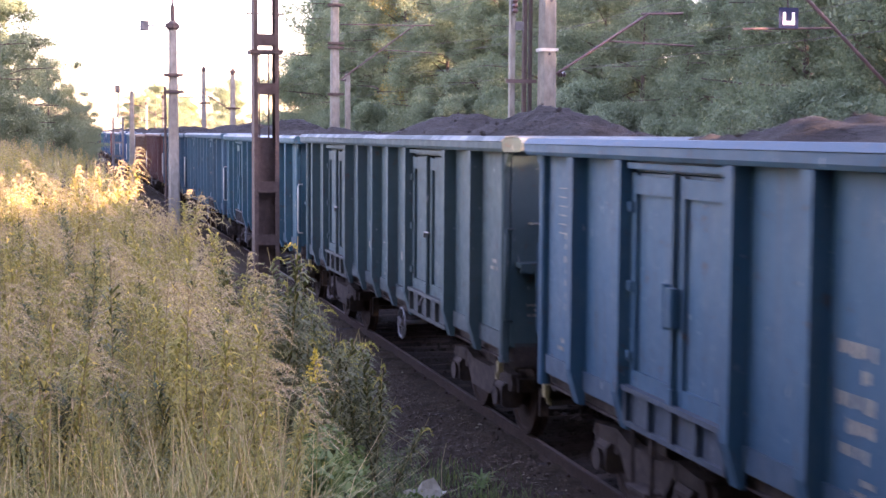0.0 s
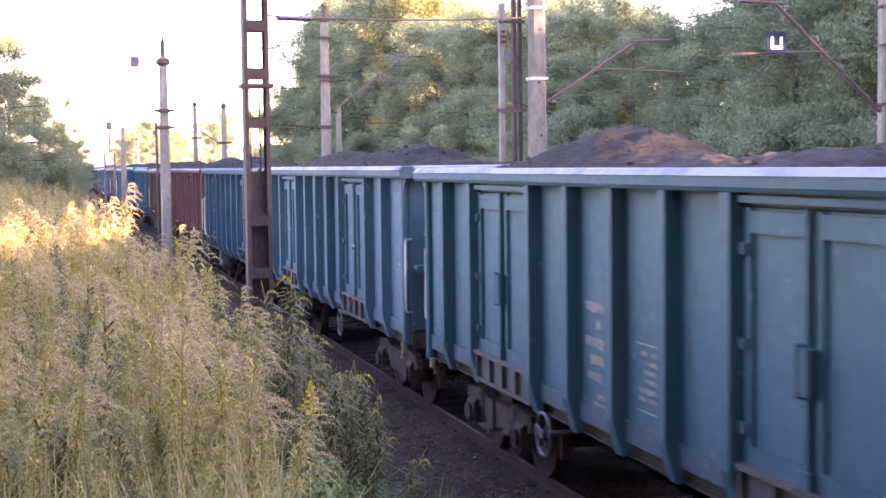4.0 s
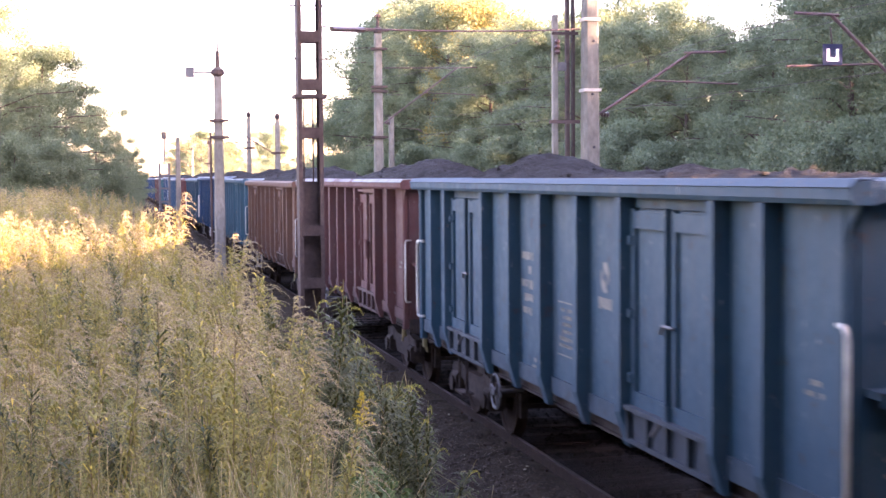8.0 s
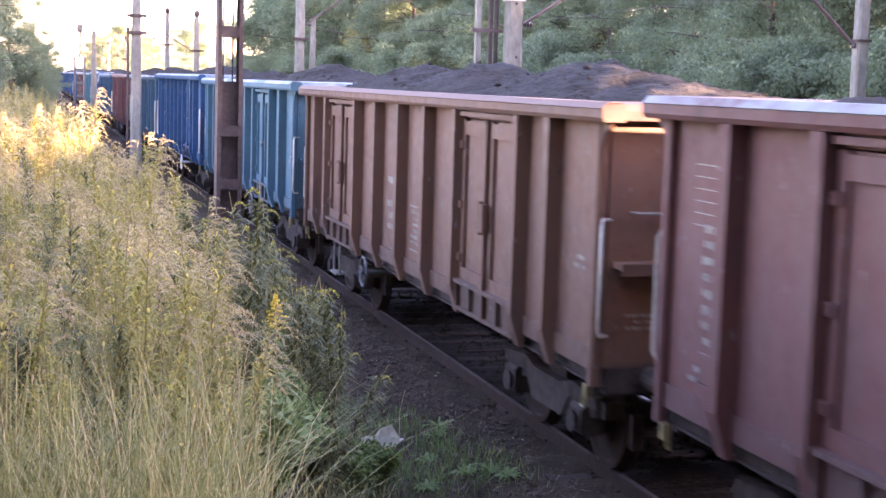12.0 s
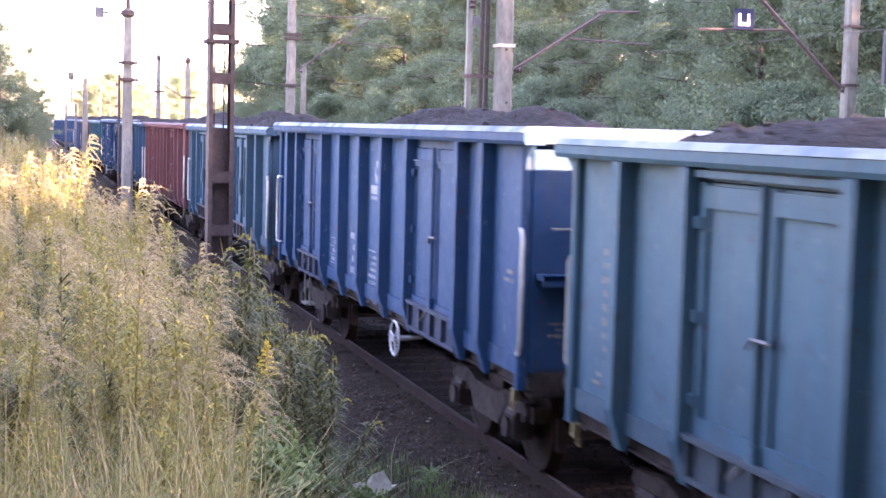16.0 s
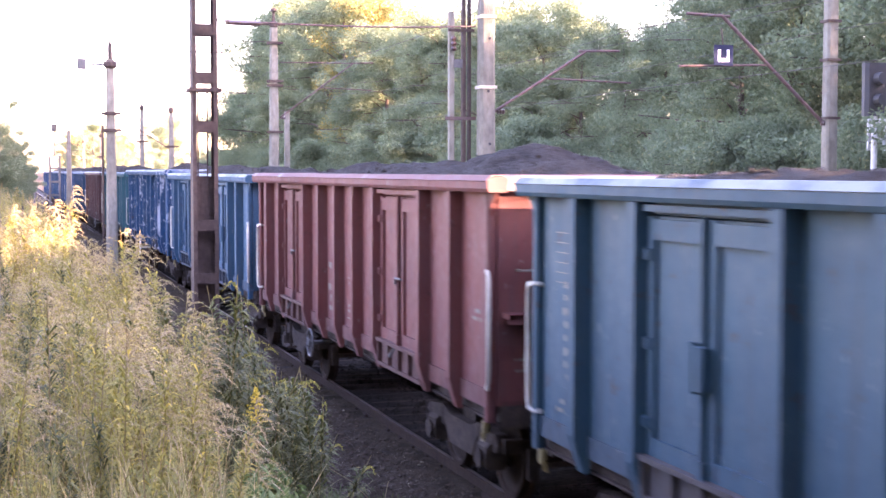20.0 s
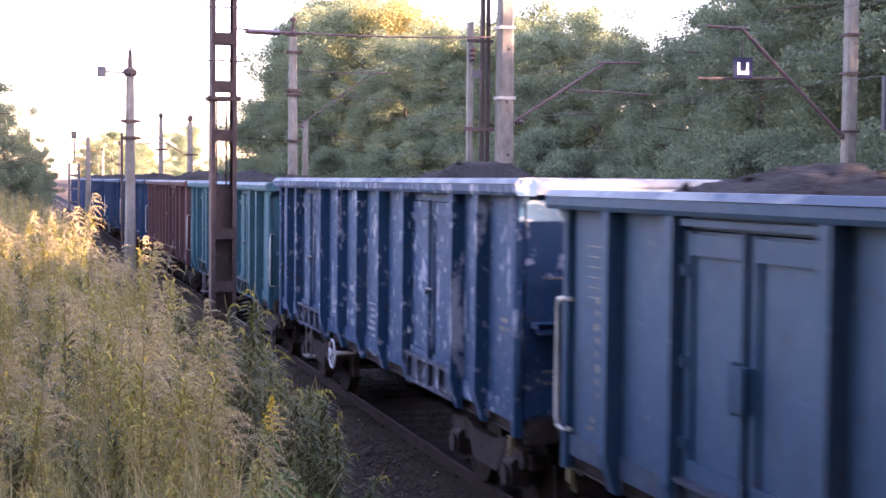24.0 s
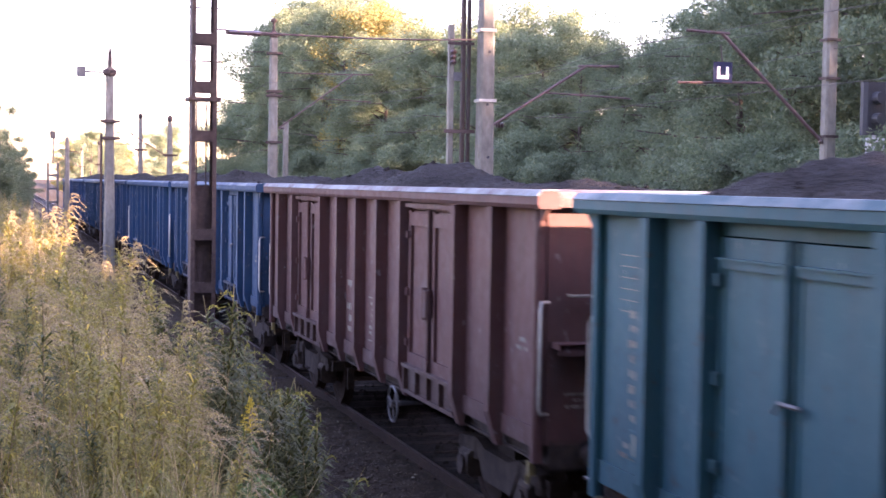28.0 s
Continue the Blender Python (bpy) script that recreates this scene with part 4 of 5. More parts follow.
    g["card_box"] = box_me("card_holder", PAINT, (-0.05, -0.03, -0.16, 0.16, -0.11, 0.11), chamfer=0.01)
    return g


G = wagon_meshes()


def stencil(seed, rows, width, height, material, frame_=False):
    """A block of painted lettering too worn to read: broken bars in rows."""
    r = random.Random(seed)
    s = Soup()
    step = height / rows
    for k in range(rows):
        z, at = -k * step, r.choice((0.0, 0.0, 0.12)) * width
        stop = width * r.uniform(0.6, 1.0)
        tall = step * r.uniform(0.52, 0.66)
        while at < stop - 0.02:
            w = tall * r.uniform(0.35, 0.6)
            if r.random() < 0.87:
                s.box(-0.004, 0.0, at, min(width, at + w), z - tall * r.uniform(0.75, 1.0), z)
            at += w + tall * r.choice((0.14, 0.14, 0.16, 0.5))
    if frame_:
        for b in ((0, width, 0.05, 0.065), (0, width, -height - 0.05, -height - 0.035)):
            s.box(-0.004, 0.0, *b)
    return s.mesh("stencil", material)


ST = {"big": stencil(1, 5, 0.46, 0.78, CREAM), "wide": stencil(2, 1, 0.55, 0.2, CREAM), "table": stencil(3, 6, 0.5, 0.45, CREAM, True), "small": stencil(4, 3, 0.45, 0.2, CREAM, True), "line": stencil(5, 2, 0.3, 0.16, CREAM), "tall": stencil(6, 8, 0.22, 0.9, CREAM), "big_white": stencil(7, 5, 0.46, 0.78, FADEDWHITE)}
logo = Soup()
for k in (0, 1):
    arc = [k * math.pi + 0.4 + 0.42 * j for j in range(7)]
    ring = [(0.12 * math.cos(q + 0.7), 0.15 * math.sin(q + 0.7)) for q in arc]
    core = [(0.12 * math.cos(q + 0.7) * (0.05 + 0.13 * j), 0.15 * math.sin(q + 0.7) * (0.05 + 0.13 * j)) for j, q in enumerate(arc)]
    for j in range(6):
        logo.extrude([ring[j], ring[j + 1], core[j + 1], core[j]], "x", -0.004, 0.0)
ST["wide_white"], ST["table_white"], ST["line_white"] = stencil(2, 1, 0.55, 0.2, FADEDWHITE), stencil(3, 6, 0.45, 0.5, FADEDWHITE, True), stencil(5, 2, 0.36, 0.16, FADEDWHITE)
ruled, block = Soup(), Soup()
for j in range(6):
    ruled.box(-0.003, 0.0, 0.0, 0.40, -0.085 * j - 0.008, -0.085 * j)
for j in range(4):
    block.box(-0.003, 0.0, 0.0, 0.5, -0.12 * j - 0.010, -0.12 * j)
    if j < 3:
        for q in range(3 + j):
            block.box(-0.003, 0.0, 0.05 + 0.08 * q, 0.10 + 0.08 * q, -0.12 * j - 0.09, -0.12 * j - 0.04)
ST["ruled"], ST["block"] = ruled.mesh("ruled_table", CREAM), block.mesh("stencil_block", FADEDWHITE)
plate = Soup().box(-0.003, 0.0, 0.0, 0.62, -0.11, 0.0)
for q in range(7):
    plate.box(-0.003, 0.0, 0.03 + 0.08 * q, 0.075 + 0.08 * q, -0.19, -0.14)
ST["label_plate"] = plate.mesh("label_plate", FADEDWHITE)
ST["emblem"] = logo.mesh("emblem", FADEDWHITE)
ST["emblem_cream"] = logo.mesh("emblem", CREAM)
ST["card"] = box_me("card", PAPER, (-0.056, -0.051, -0.06, 0.07, -0.08, 0.08))
ST["end_text"] = stencil(9, 3, 0.5, 0.16, CREAM)
ST["triangle"] = Soup().extrude([(-0.11, 0), (0.11, 0), (0, 0.19)], "y", -0.004, 0.0).mesh("warning_triangle", ORANGEPAINT)


BLUE, DEEP, TEAL, GREYTEAL, PALE = (0.012, 0.062, 0.088), (0.003, 0.034, 0.080), (0.012, 0.071, 0.086), (0.021, 0.057, 0.048), (0.027, 0.083, 0.098)
BROWN, RED, SALMON, GREYBLUE, ROYAL = (0.092, 0.036, 0.025), (0.116, 0.036, 0.026), (0.112, 0.048, 0.033), (0.019, 0.062, 0.086), (0.004, 0.040, 0.092)
COLOURS = [(BLUE, "blue"), (GREYTEAL, "grey-green"), (BLUE, "faded blue"), (PALE, "light blue"), ((0.011, 0.048, 0.072), "dark blue"), (BROWN, "brown"), (SALMON, "reddish brown"), (PALE, "light blue"), (ROYAL, "bright blue"), (GREYBLUE, "grey-blue"), (RED, "red"), (BLUE, "teal-blue"), ((0.001, 0.036, 0.084), "lime-splashed dark blue"), (TEAL, "teal"), (BROWN, "brown"), (ROYAL, "bright blue"), (ROYAL, "bright blue"), (DEEP, "dark blue"), (ROYAL, "bright blue"), (ROYAL, "bright blue"), (DEEP, "dark blue")]
WORN = {0: 0.1, 1: 0.22, 2: 0.32, 3: 0.32, 4: 0.08, 5: 0.3, 6: 0.1, 7: 0.3, 8: 0.34, 9: 0.28, 10: 0.16, 11: 0.27, 12: 0.3, 13: 0.25, 14: 0.3}
WHITE_WHEEL = {8, 12}
RUSTY = {2, 3, 9}
THICK_RAIL, THIN_RAIL = {4, 8, 9, 10, 11, 16}, {2, 13, 3, 5, 6, 7, 14, 15, 18}


def build_wagon(k):
    col, word = COLOURS[k]
    label = word + " four-axle open wagon with ribbed steel sides"
    t = thing("open_wagon", label, "wagon", (TRACK, train_y(0) + k * PITCH, 0), "wagons of the coal train")
    t.matrix_basis = t.matrix_basis @ Matrix.Diagonal((1, 1, STAND.get(k, 0.99), 1))
    bolted = k % 3 != 1 and k not in FLUSH_DOOR and k != 3
    kind = "long" if k in LONG else "short"
    ribs, _, door_y, end = BUILDS[kind]
    r = random.Random(100 + k)
    dirty = tuple(q * r.uniform(0.85, 1.12) for q in col)

    cope = tuple(0.8 * q + 0.2 * g for q, g in zip(dirty, (0.20, 0.19, 0.18)))
    rust = 0.7 if k in RUSTY else 0.5
    grimy = tuple((1 - rust) * q + rust * g for q, g in zip(dirty, (0.075, 0.040, 0.025) if k in RUSTY else (0.05, 0.03, 0.02)))
    hem = dirty if k in FLUSH_DOOR else tuple(0.75 * q + 0.25 * g for q, g in zip(dirty, (0.055, 0.034, 0.025)))

    def p(name, key, at, parent=t, label_="", c=None):
        return part(name, G[key], parent, label_, at, c or (grimy if name == "threshold" else hem if name == "skirt" else dirty))

    for side in (-1, 1):
        rot = 0 if side < 0 else 180
        base = pose(side * SIDE, 0, 0, 0, 0, rot)
        wall = p("side_wall", "side_" + kind, base)
        p("skirt", "skirt_" + kind, Matrix.Identity(4), wall)
        for e in (-1, 1):
            p("side_panel", "side_end_" + kind, Matrix.Translation((0, e * (HALF + end) / 2, 0)), wall)
            p("skirt", "skirt_end_" + kind, Matrix.Translation((0, e * (HALF + end) / 2, 0)), wall)
            p("over_door", "over_door", Matrix.Translation((0, e * door_y, 0)), wall)
        for yr in ribs:
            p("rib", "rib", Matrix.Translation((0, yr, 0)), wall)
        rail = p("coping", "coping", base)
        p("worn_cap", "coping_cap", Matrix.Identity(4), rail, c=cope).color[3] = WORN.get(k, 0.2)
        for e in (-1, 1):
            p("corner_post", "post", base @ Matrix.Translation((0, e * (HALF - 0.04), 0)))
            p("gusset", "gusset", pose(side * (SIDE + 0.06), e * HALF, 0, 0, 0, 0 if e < 0 else 180))
            yd = e * door_y
            p("threshold", "threshold", base @ Matrix.Translation((0, yd, 0)))
            if k not in FLUSH_DOOR and k != 4:
                p("lintel", "lintel", base @ Matrix.Translation((0, yd, 0)))
            for q in (-0.92, 0.02):
                door = p("door_leaf", "flush_leaf" if k in FLUSH_DOOR else "leaf", base @ Matrix.Translation((-0.03, yd + q, 0)))
                if q > 0:
                    p("lock_bar", "lock_bar", Matrix.Translation((0, -0.01, 0)), door)
                    p("lock", "lock" if bolted else "latch", Matrix.Translation((0, 0, 0)), door)
                    if not bolted:
                        p("catch", "catch", Matrix.Identity(4), door)
                    if bolted:
                        p("lock_keeper", "lock_keeper", Matrix.Translation((0, 0, 0)), door)
                for zh in (1.62, 2.2, 2.85):
                    p("hinge", "hinge", Matrix.Translation((0, 0.0 if q < 0 else 0.9, zh)), door)
        p("sole_bar", "sole", pose(side * 1.2, 0, 0, 0, 0, rot))
        p("step", "step_cream" if k in (6, 8, 12, 13, 16) else "step", (side * 1.36, 3.83 * side * -1, 0))
    for e in (-1, 1):
        m = pose(0, e * HALF, 0, 0, 0, 0 if e < 0 else 180)
        wall = p("end_wall", "end", m @ Matrix.Translation((0, -0.02, 0)))
        p("ledge", "ledge", Matrix.Identity(4), wall)
        p("grab_bar", "grab", Matrix.Identity(4), wall)
        for xr in (-0.55, 0.55):
            p("end_rib", "end_rib", (xr, 0, 0), wall)
        if k in (3, 13):
            part("warning_triangle", ST["triangle"], wall, "orange warning triangle", (-0.9, -0.001, 2.62))
        part("worn_stencil", ST["end_text"], wall, at=pose(-0.7, -0.001, 1.62, 0, 0, 90))["kind"] = "stuff"
        p("end_coping", "end_coping", m, c=cope).color[3] = WORN.get(k, 0.2)
        p("headstock", "headstock", m)
        p("draw_hook", "hook", m)
        for xr in (-0.875, 0.875):
            p("buffer", "buffer", m @ Matrix.Translation((xr, 0, 1.06)))
        for xr in (-1.36, 1.36):
            p("hand_rail", "hand_rail" if k in THICK_RAIL else "hand_rail_thin" if k in THIN_RAIL else "hand_rail_painted", m @ Matrix.Translation((xr, 0, 0)) @ Matrix.Diagonal((1 if xr < 0 else -1, 1, 1, 1)))
            p("tow_hook", "tow_hook", m @ Matrix.Translation((xr, 0.12, 0)))
        bogie = p("bogie", "bogie", (0, e * 4.5, 0))
        p("brake_rigging", "shoes", (0, 0, 0), bogie)
        for d in (-0.9, 0.9):
            axles.append(p("wheelset", "wheelset", (0, d, 0.46), bogie))
    p("floor", "floor", (0, 0, 0))
    p("centre_sill", "centre_sill", (0, 0, 0))
    p("air_tank", "tank", (-0.75, 0.6, 0.85))
    p("brake_gear", "brake_gear", (0, -0.6, 0))
    wy = {8: -1.99, 3: -1.97, 12: 1.72, 4: 1.95}.get(k, -1.84 if k in (1, 7, 9, 11, 13, 14, 0, 19) else 1.82)
    p("hand_wheel", "hand_wheel_white" if k in WHITE_WHEEL else "hand_wheel_grey", (-1.42, wy, 0.84), label_="white hand brake wheel" if k in WHITE_WHEEL else "")
    # worn stencils on the near side
    x = -SIDE - 0.031
    white = k in (7, 8, 12, 13)
    if k in (8, 12):
        marks = [("emblem", -0.57, 2.78), ("label_plate", -0.55, 2.51), ("block", 2.0, 1.55), ("big_white", 0.68, 1.55), ("table_white", -0.4, 1.45), ("line_white", -0.52, 1.14), ("line_white", 5.75, 1.75), ("line_white", 5.0, 1.62)]
    else:
        ez, wz, cy, cz, tz = {4: (2.46, 2.21, 0.87, 2.22, 1.84), 13: (2.53, 2.23, 0.85, 2.24, 1.8), 3: (2.38, 2.08, 0.71, 1.8, 1.65), 1: (1.98, 1.72, 0.57, 1.72, 1.55), 9: (2.75, 2.5, 0.71, 1.86, 1.7)}.get(k, (2.4, 2.12, 0.68, 1.82 + r.uniform(-0.1, 0.1), 1.7))
        ey = -1.75 if k in LONG else -1.6
        marks = [("emblem" if white else "emblem_cream", ey, ez), ("wide_white" if white else "wide", ey, wz)] if k in (1, 3, 4, 9, 11, 13) else []
        marks += [("big_white" if white else "big", cy, cz), ("table", -0.53, tz), ("line", 0.55, 1.35)]
    marks += [("ruled", 5.8, 2.72), ("tall", 5.75, 2.1), ("line", 5.85, 1.45), ("line", -5.9, 2.0)]
    for name, yp, zp in marks:
        if r.random() < 0.9 or "emblem" in name:
            me = ST[name]
            mid = [(min(v.co[i] for v in me.vertices) + max(v.co[i] for v in me.vertices)) / 2 for i in (1, 2)]
            part("worn_stencil", me, t, at=(x, yp - mid[0], zp - mid[1]))["kind"] = "stuff"
    holder = p("card_holder", "card_box", (-SIDE, 5.62, 1.52))
    if k in (3, 4, 9, 13):
        part("card", ST["card"], holder, "white paper card")
    if k == 12:
        for ob in t.children_recursive:
            if ob.data.materials[0] == PAINT:
                ob.material_slots[0].link = "OBJECT"
                ob.material_slots[0].material = LIMED
    return t


HEAPS = {1: ((-3.9, 0.52, 1.4), (0.7, 0.55, 1.0), (-0.7, 0.3, 0.8)), 2: ((3.2, 0.55, 1.4), (-2.0, 0.2, 1.5)), 3: ((4.2, 0.5, 1.1), (0.6, 0.46, 0.8), (-2.1, 0.56, 0.85)), 4: ((-0.7, 0.1, 1.2), (4.3, 0.36, 1.3)), 5: ((-2.7, 0.5, 1.1), (0.4, 0.4, 0.8)), 6: ((-3.0, 0.46, 1.3), (3.7, 0.42, 1.2), (0.8, 0.4, 0.9)), 7: ((-3.1, 0.5, 1.3), (4.6, 0.26, 1.2)), 8: ((1.0, 0.5, 0.8), (-0.75, 0.5, 0.62), (-2.9, 0.42, 0.9)), 9: ((-1.7, 0.4, 0.9), (1.0, 0.5, 0.65)), 11: ((4.8, 0.2, 1.2), (-1.0, 0.15, 1.0)), 12: ((-0.9, 0.46, 0.5), (0.4, 0.3, 0.5)), 13: ((-2.1, 0.1, 1.2), (4.9, 0.4, 1.0))}


def coal_mesh(k):
    """Heaped coal: a rough sheet with a few peaks inside the wagon walls."""
    seed = 11 + k
    r = random.Random(seed)
    peaks = HEAPS.get(k) or [(c + r.uniform(-0.7, 0.7), r.choice((0.05, 0.2, 0.34, 0.45)), r.uniform(0.9, 1.5)) for c in (-3.4, 0.2, 3.3)]
    s = Soup()
    nx, ny = 24, 100
    for j in range(ny + 1):
        y = -6.33 + 12.66 * j / ny
        for i in range(nx + 1):
            x = -1.29 + 2.58 * i / nx
            u = 1 - (abs(x) / 1.29) ** 1.7
            v = min(1.0, (6.33 - abs(y)) / 0.6)
            h = 0.62 * sum(a * math.exp(-((y - c) / w) ** 2) for c, a, w in peaks)
            z = 3.18 + u * v * (h + 0.20 + 0.10 * noise.noise((y * 0.8, 0, seed))) + 0.10 * u * noise.noise((x * 2.6, y * 2.6, seed)) + 0.06 * noise.noise((x * 8, y * 8, seed + 5))
            s.v.append((x, y, z))
    n = nx + 1
    s.f = [(j * n + i, j * n + i + 1, (j + 1) * n + i + 1, (j + 1) * n + i) for j in range(ny) for i in range(nx)]
    s.add([(x, y, FLOOR) for x in (-1.29, 1.29) for y in (-6.33, 6.33)], [(0, 1, 3, 2)])
    return s.mesh("coal", COAL, True)


def lumps_mesh(seed):
    """Loose lumps lying on a heap of coal."""
    r = random.Random(seed + 50)
    src = COALS[seed]
    top = [v.co for v in src.vertices if v.co.z > 3.2]
    s = Soup()
    tri = [(0, 2, 4), (2, 1, 4), (1, 3, 4), (3, 0, 4), (2, 0, 5), (1, 2, 5), (3, 1, 5), (0, 3, 5)]
    for _ in range(220):
        c = top[r.randrange(len(top))]
        q = 0.015 + 0.035 * r.random() ** 2
        k = [q * r.uniform(0.6, 1.3) for _ in range(6)]
        x, y, z = c.x + r.uniform(-0.05, 0.05), c.y + r.uniform(-0.05, 0.05), c.z
        s.add([(x + k[0], y, z), (x - k[1], y, z), (x, y + k[2], z), (x, y - k[3], z), (x, y, z + k[4]), (x, y, z - k[5])], tri)
    return s.mesh("loose_coal", COAL, True)


axles, wagons, loads = [], [], []
COALS = [coal_mesh(i) for i in range(N_WAGONS)]
LUMPS = [lumps_mesh(i) for i in range(N_WAGONS)]
for k in range(N_WAGONS):
    wagons.append(build_wagon(k))
    loads.append(thing("coal_load", "heap of black coal lying in an open wagon", "coal", (TRACK, train_y(0) + k * PITCH, 0.0), "coal loads of the train", me=COALS[k]))
    part("loose_coal", LUMPS[k], loads[-1])["kind"] = "stuff"

# ---- weeds on the bank ----
def bed_z(x, y):
    """The soil's height where the ballast bed covers it."""
    return max(ground_z(x, y), -0.33 + 0.195 * smooth(3.3, 4.7, x))


def ribbon(v, f, pts, widths, side):
    """A flat leaf or blade along pts."""
    n = len(v)
    for p, w in zip(pts, widths):
        v.append(p - side * w)
        v.append(p + side * w)
    f += [(n + 2 * i, n + 2 * i + 1, n + 2 * i + 3, n + 2 * i + 2) for i in range(len(pts) - 1)]


def goldenrod(seed, h, bloom=False, leafy=1.0, fluffy=1.0, bent=0.12):
    """One goldenrod: a stem, lance-shaped leaves all the way up and a plume of arching sprays."""
    r = np.random.default_rng(seed)
    lean = r.normal(size=2) * bent
    def spine(q):
        return np.array([lean[0] * q * q, lean[1] * q * q, h * q])
    stem = Soup().tube([spine(q) for q in np.linspace(-0.05, 1, 6)], 0.005, 4, 0.002)
    lv, lf = [], []
    n = int(190 * leafy)
    for i in range(n):
        q = 0.10 + 0.80 * ((i + r.random()) / n) ** 0.75
        a = i * 2.4 + r.random() * 0.6
        out = np.array([math.cos(a), math.sin(a), 0])
        side = np.array([-math.sin(a), math.cos(a), 0.15 * r.normal()])
        ln = (0.055 + 0.075 * r.random()) * (1.15 - 0.45 * q)
        up = 1.8 - 1.9 * r.random() - 0.8 * (q < 0.35)
        p0 = spine(q)
        pts = [p0, p0 + out * ln * 0.5 + np.array([0, 0, ln * 0.35 * up]), p0 + out * ln + np.array([0, 0, ln * (0.42 * up - 0.25)])]
        ribbon(lv, lf, pts, [0.0015, 0.0045 + 0.004 * r.random(), 0.0008], side)
    pv, pf = [], []
    m = int(14 * fluffy)
    plume0 = (0.86 if bloom else 0.79) + 0.06 * r.random()
    wind = -0.35 + 0.5 * r.normal()
    for i in range(m):
        u = (i + 0.5 * r.random()) / m
        a = wind + (2.0 if bloom else 0.75) * r.normal()
        out = np.array([math.cos(a), math.sin(a), 0])
        side = np.array([-math.sin(a), math.cos(a), 0])
        ln = (0.17 * (1.15 - u) + 0.04) * (0.55 if bloom else 1.0) * (0.7 + 0.6 * r.random())
        p0 = spine(plume0 + (1 - plume0) * u)
        arch = [p0 + out * ln * w + np.array([0, 0, ln * (1.0 * w - 1.1 * w * w)]) for w in (0, 0.25, 0.5, 0.75, 1.0)]
        ribbon(pv, pf, arch, [0.001, 0.002, 0.003, 0.002, 0.001], side)
        for j in range(44):
            w = 0.12 + 0.88 * (j + r.random()) / 44
            o = p0 + out * ln * w + np.array([0, 0, ln * (1.0 * w - 1.1 * w * w) + 0.005]) + r.normal(size=3) * 0.003
            d = r.normal(size=3) * 0.5 + out * 0.5 + np.array([0, 0, 0.9])
            d /= np.linalg.norm(d)
            e = np.cross(d, r.normal(size=3))
            e /= np.linalg.norm(e)
            s = 0.0085 * (0.6 + 0.7 * r.random()) * (1.15 - 0.5 * w)
            b = len(pv)
            pv += [o - d * s * 0.4, o + e * s * 0.5, o + d * s, o - e * s * 0.5]
            pf.append((b, b + 1, b + 2, b + 3))
    return (stem.v, stem.f), (lv, lf), (pv, pf)


def herb_meshes(seed, h, leaf=None, tip=None, **kw):
    (sv, sf), (lv, lf), (pv, pf) = goldenrod(seed, h, **kw)
    out = []
    for name, v, f, m in (("stem", sv, sf, STALK), ("leaves", lv, lf, leaf or HERB), ("plume", pv, pf, tip or PLUME)):
        me = bpy.data.meshes.new(name)
        me.from_pydata([tuple(q) for q in v], [], f)
        me.materials.append(m)
        me.update()
        out.append(me)
    return out


HERBS = [herb_meshes(20 + i, 1.05 + 0.06 * i, leafy=0.75 + 0.15 * (i % 3), fluffy=(0.5, 0.8, 0.2, 0.6, 0.3, 0.95, 0.4, 0.9, 0.2)[i], leaf=GREENHERB if i in (2, 6) else None) for i in range(9)]
GREENS = [herb_meshes(50 + i, 0.95 + 0.1 * i, bloom=True, leafy=1.25, fluffy=0.12, bent=0.16, leaf=GREENHERB, tip=HERB) for i in range(3)]


def spire_meshes(seed, h):
    """A goldenrod still in bloom: long leaves that curl down, and a tight yellow spire."""
    r = np.random.default_rng(seed)
    stem = Soup().tube([(0, 0, -0.05), (0.01, 0, h * 0.5), (0, 0.01, h)], 0.005, 5, 0.002)
    lv, lf, pv, pf = [], [], [], []
    for i in range(44):
        q = 0.3 + 0.52 * i / 44
        a = i * 2.4
        out, side = np.array([math.cos(a), math.sin(a), 0]), np.array([-math.sin(a), math.cos(a), 0])
        ln = (0.15 - 0.06 * q) * (0.8 + 0.4 * r.random())
        p0 = np.array([0, 0, h * q])
        ribbon(lv, lf, [p0 + out * ln * w + np.array([0, 0, ln * (0.75 * w - 1.05 * w * w)]) for w in (0, 0.3, 0.6, 0.85, 1.0)], [0.002, 0.007, 0.0065, 0.004, 0.0008], side)
    for i in range(26):
        u = i / 26
        a = i * 2.4
        out, side = np.array([math.cos(a), math.sin(a), 0]), np.array([-math.sin(a), math.cos(a), 0])
        ln = 0.075 * (1.05 - u)
        p0 = np.array([0, 0, h * (0.82 + 0.18 * u)])
        for j in range(14):
            w = (j + 1) / 14
            o = p0 + out * ln * w + np.array([0, 0, ln * (0.7 * w - 0.5 * w * w)]) + r.normal(size=3) * 0.003
            b = len(pv)
            pv += [o - side * 0.006, o + out * 0.006, o + side * 0.006, o + np.array([0, 0, 0.009])]
            pf.append((b, b + 1, b + 2, b + 3))
    out_ = []
    for name, v, f, m in (("stem", stem.v, stem.f, STALK), ("leaves", lv, lf, WEED), ("plume", pv, pf, GOLD)):
        me = bpy.data.meshes.new(name)
        me.from_pydata([tuple(q) for q in v], [], f)
        me.materials.append(m)
        me.update()
        out_.append(me)
    return out_


YELLOW = spire_meshes(40, 1.08)
LOWHERB = herb_meshes(41, 0.6, leafy=0.8, fluffy=0.5, bent=0.02)
rng = random.Random(9)


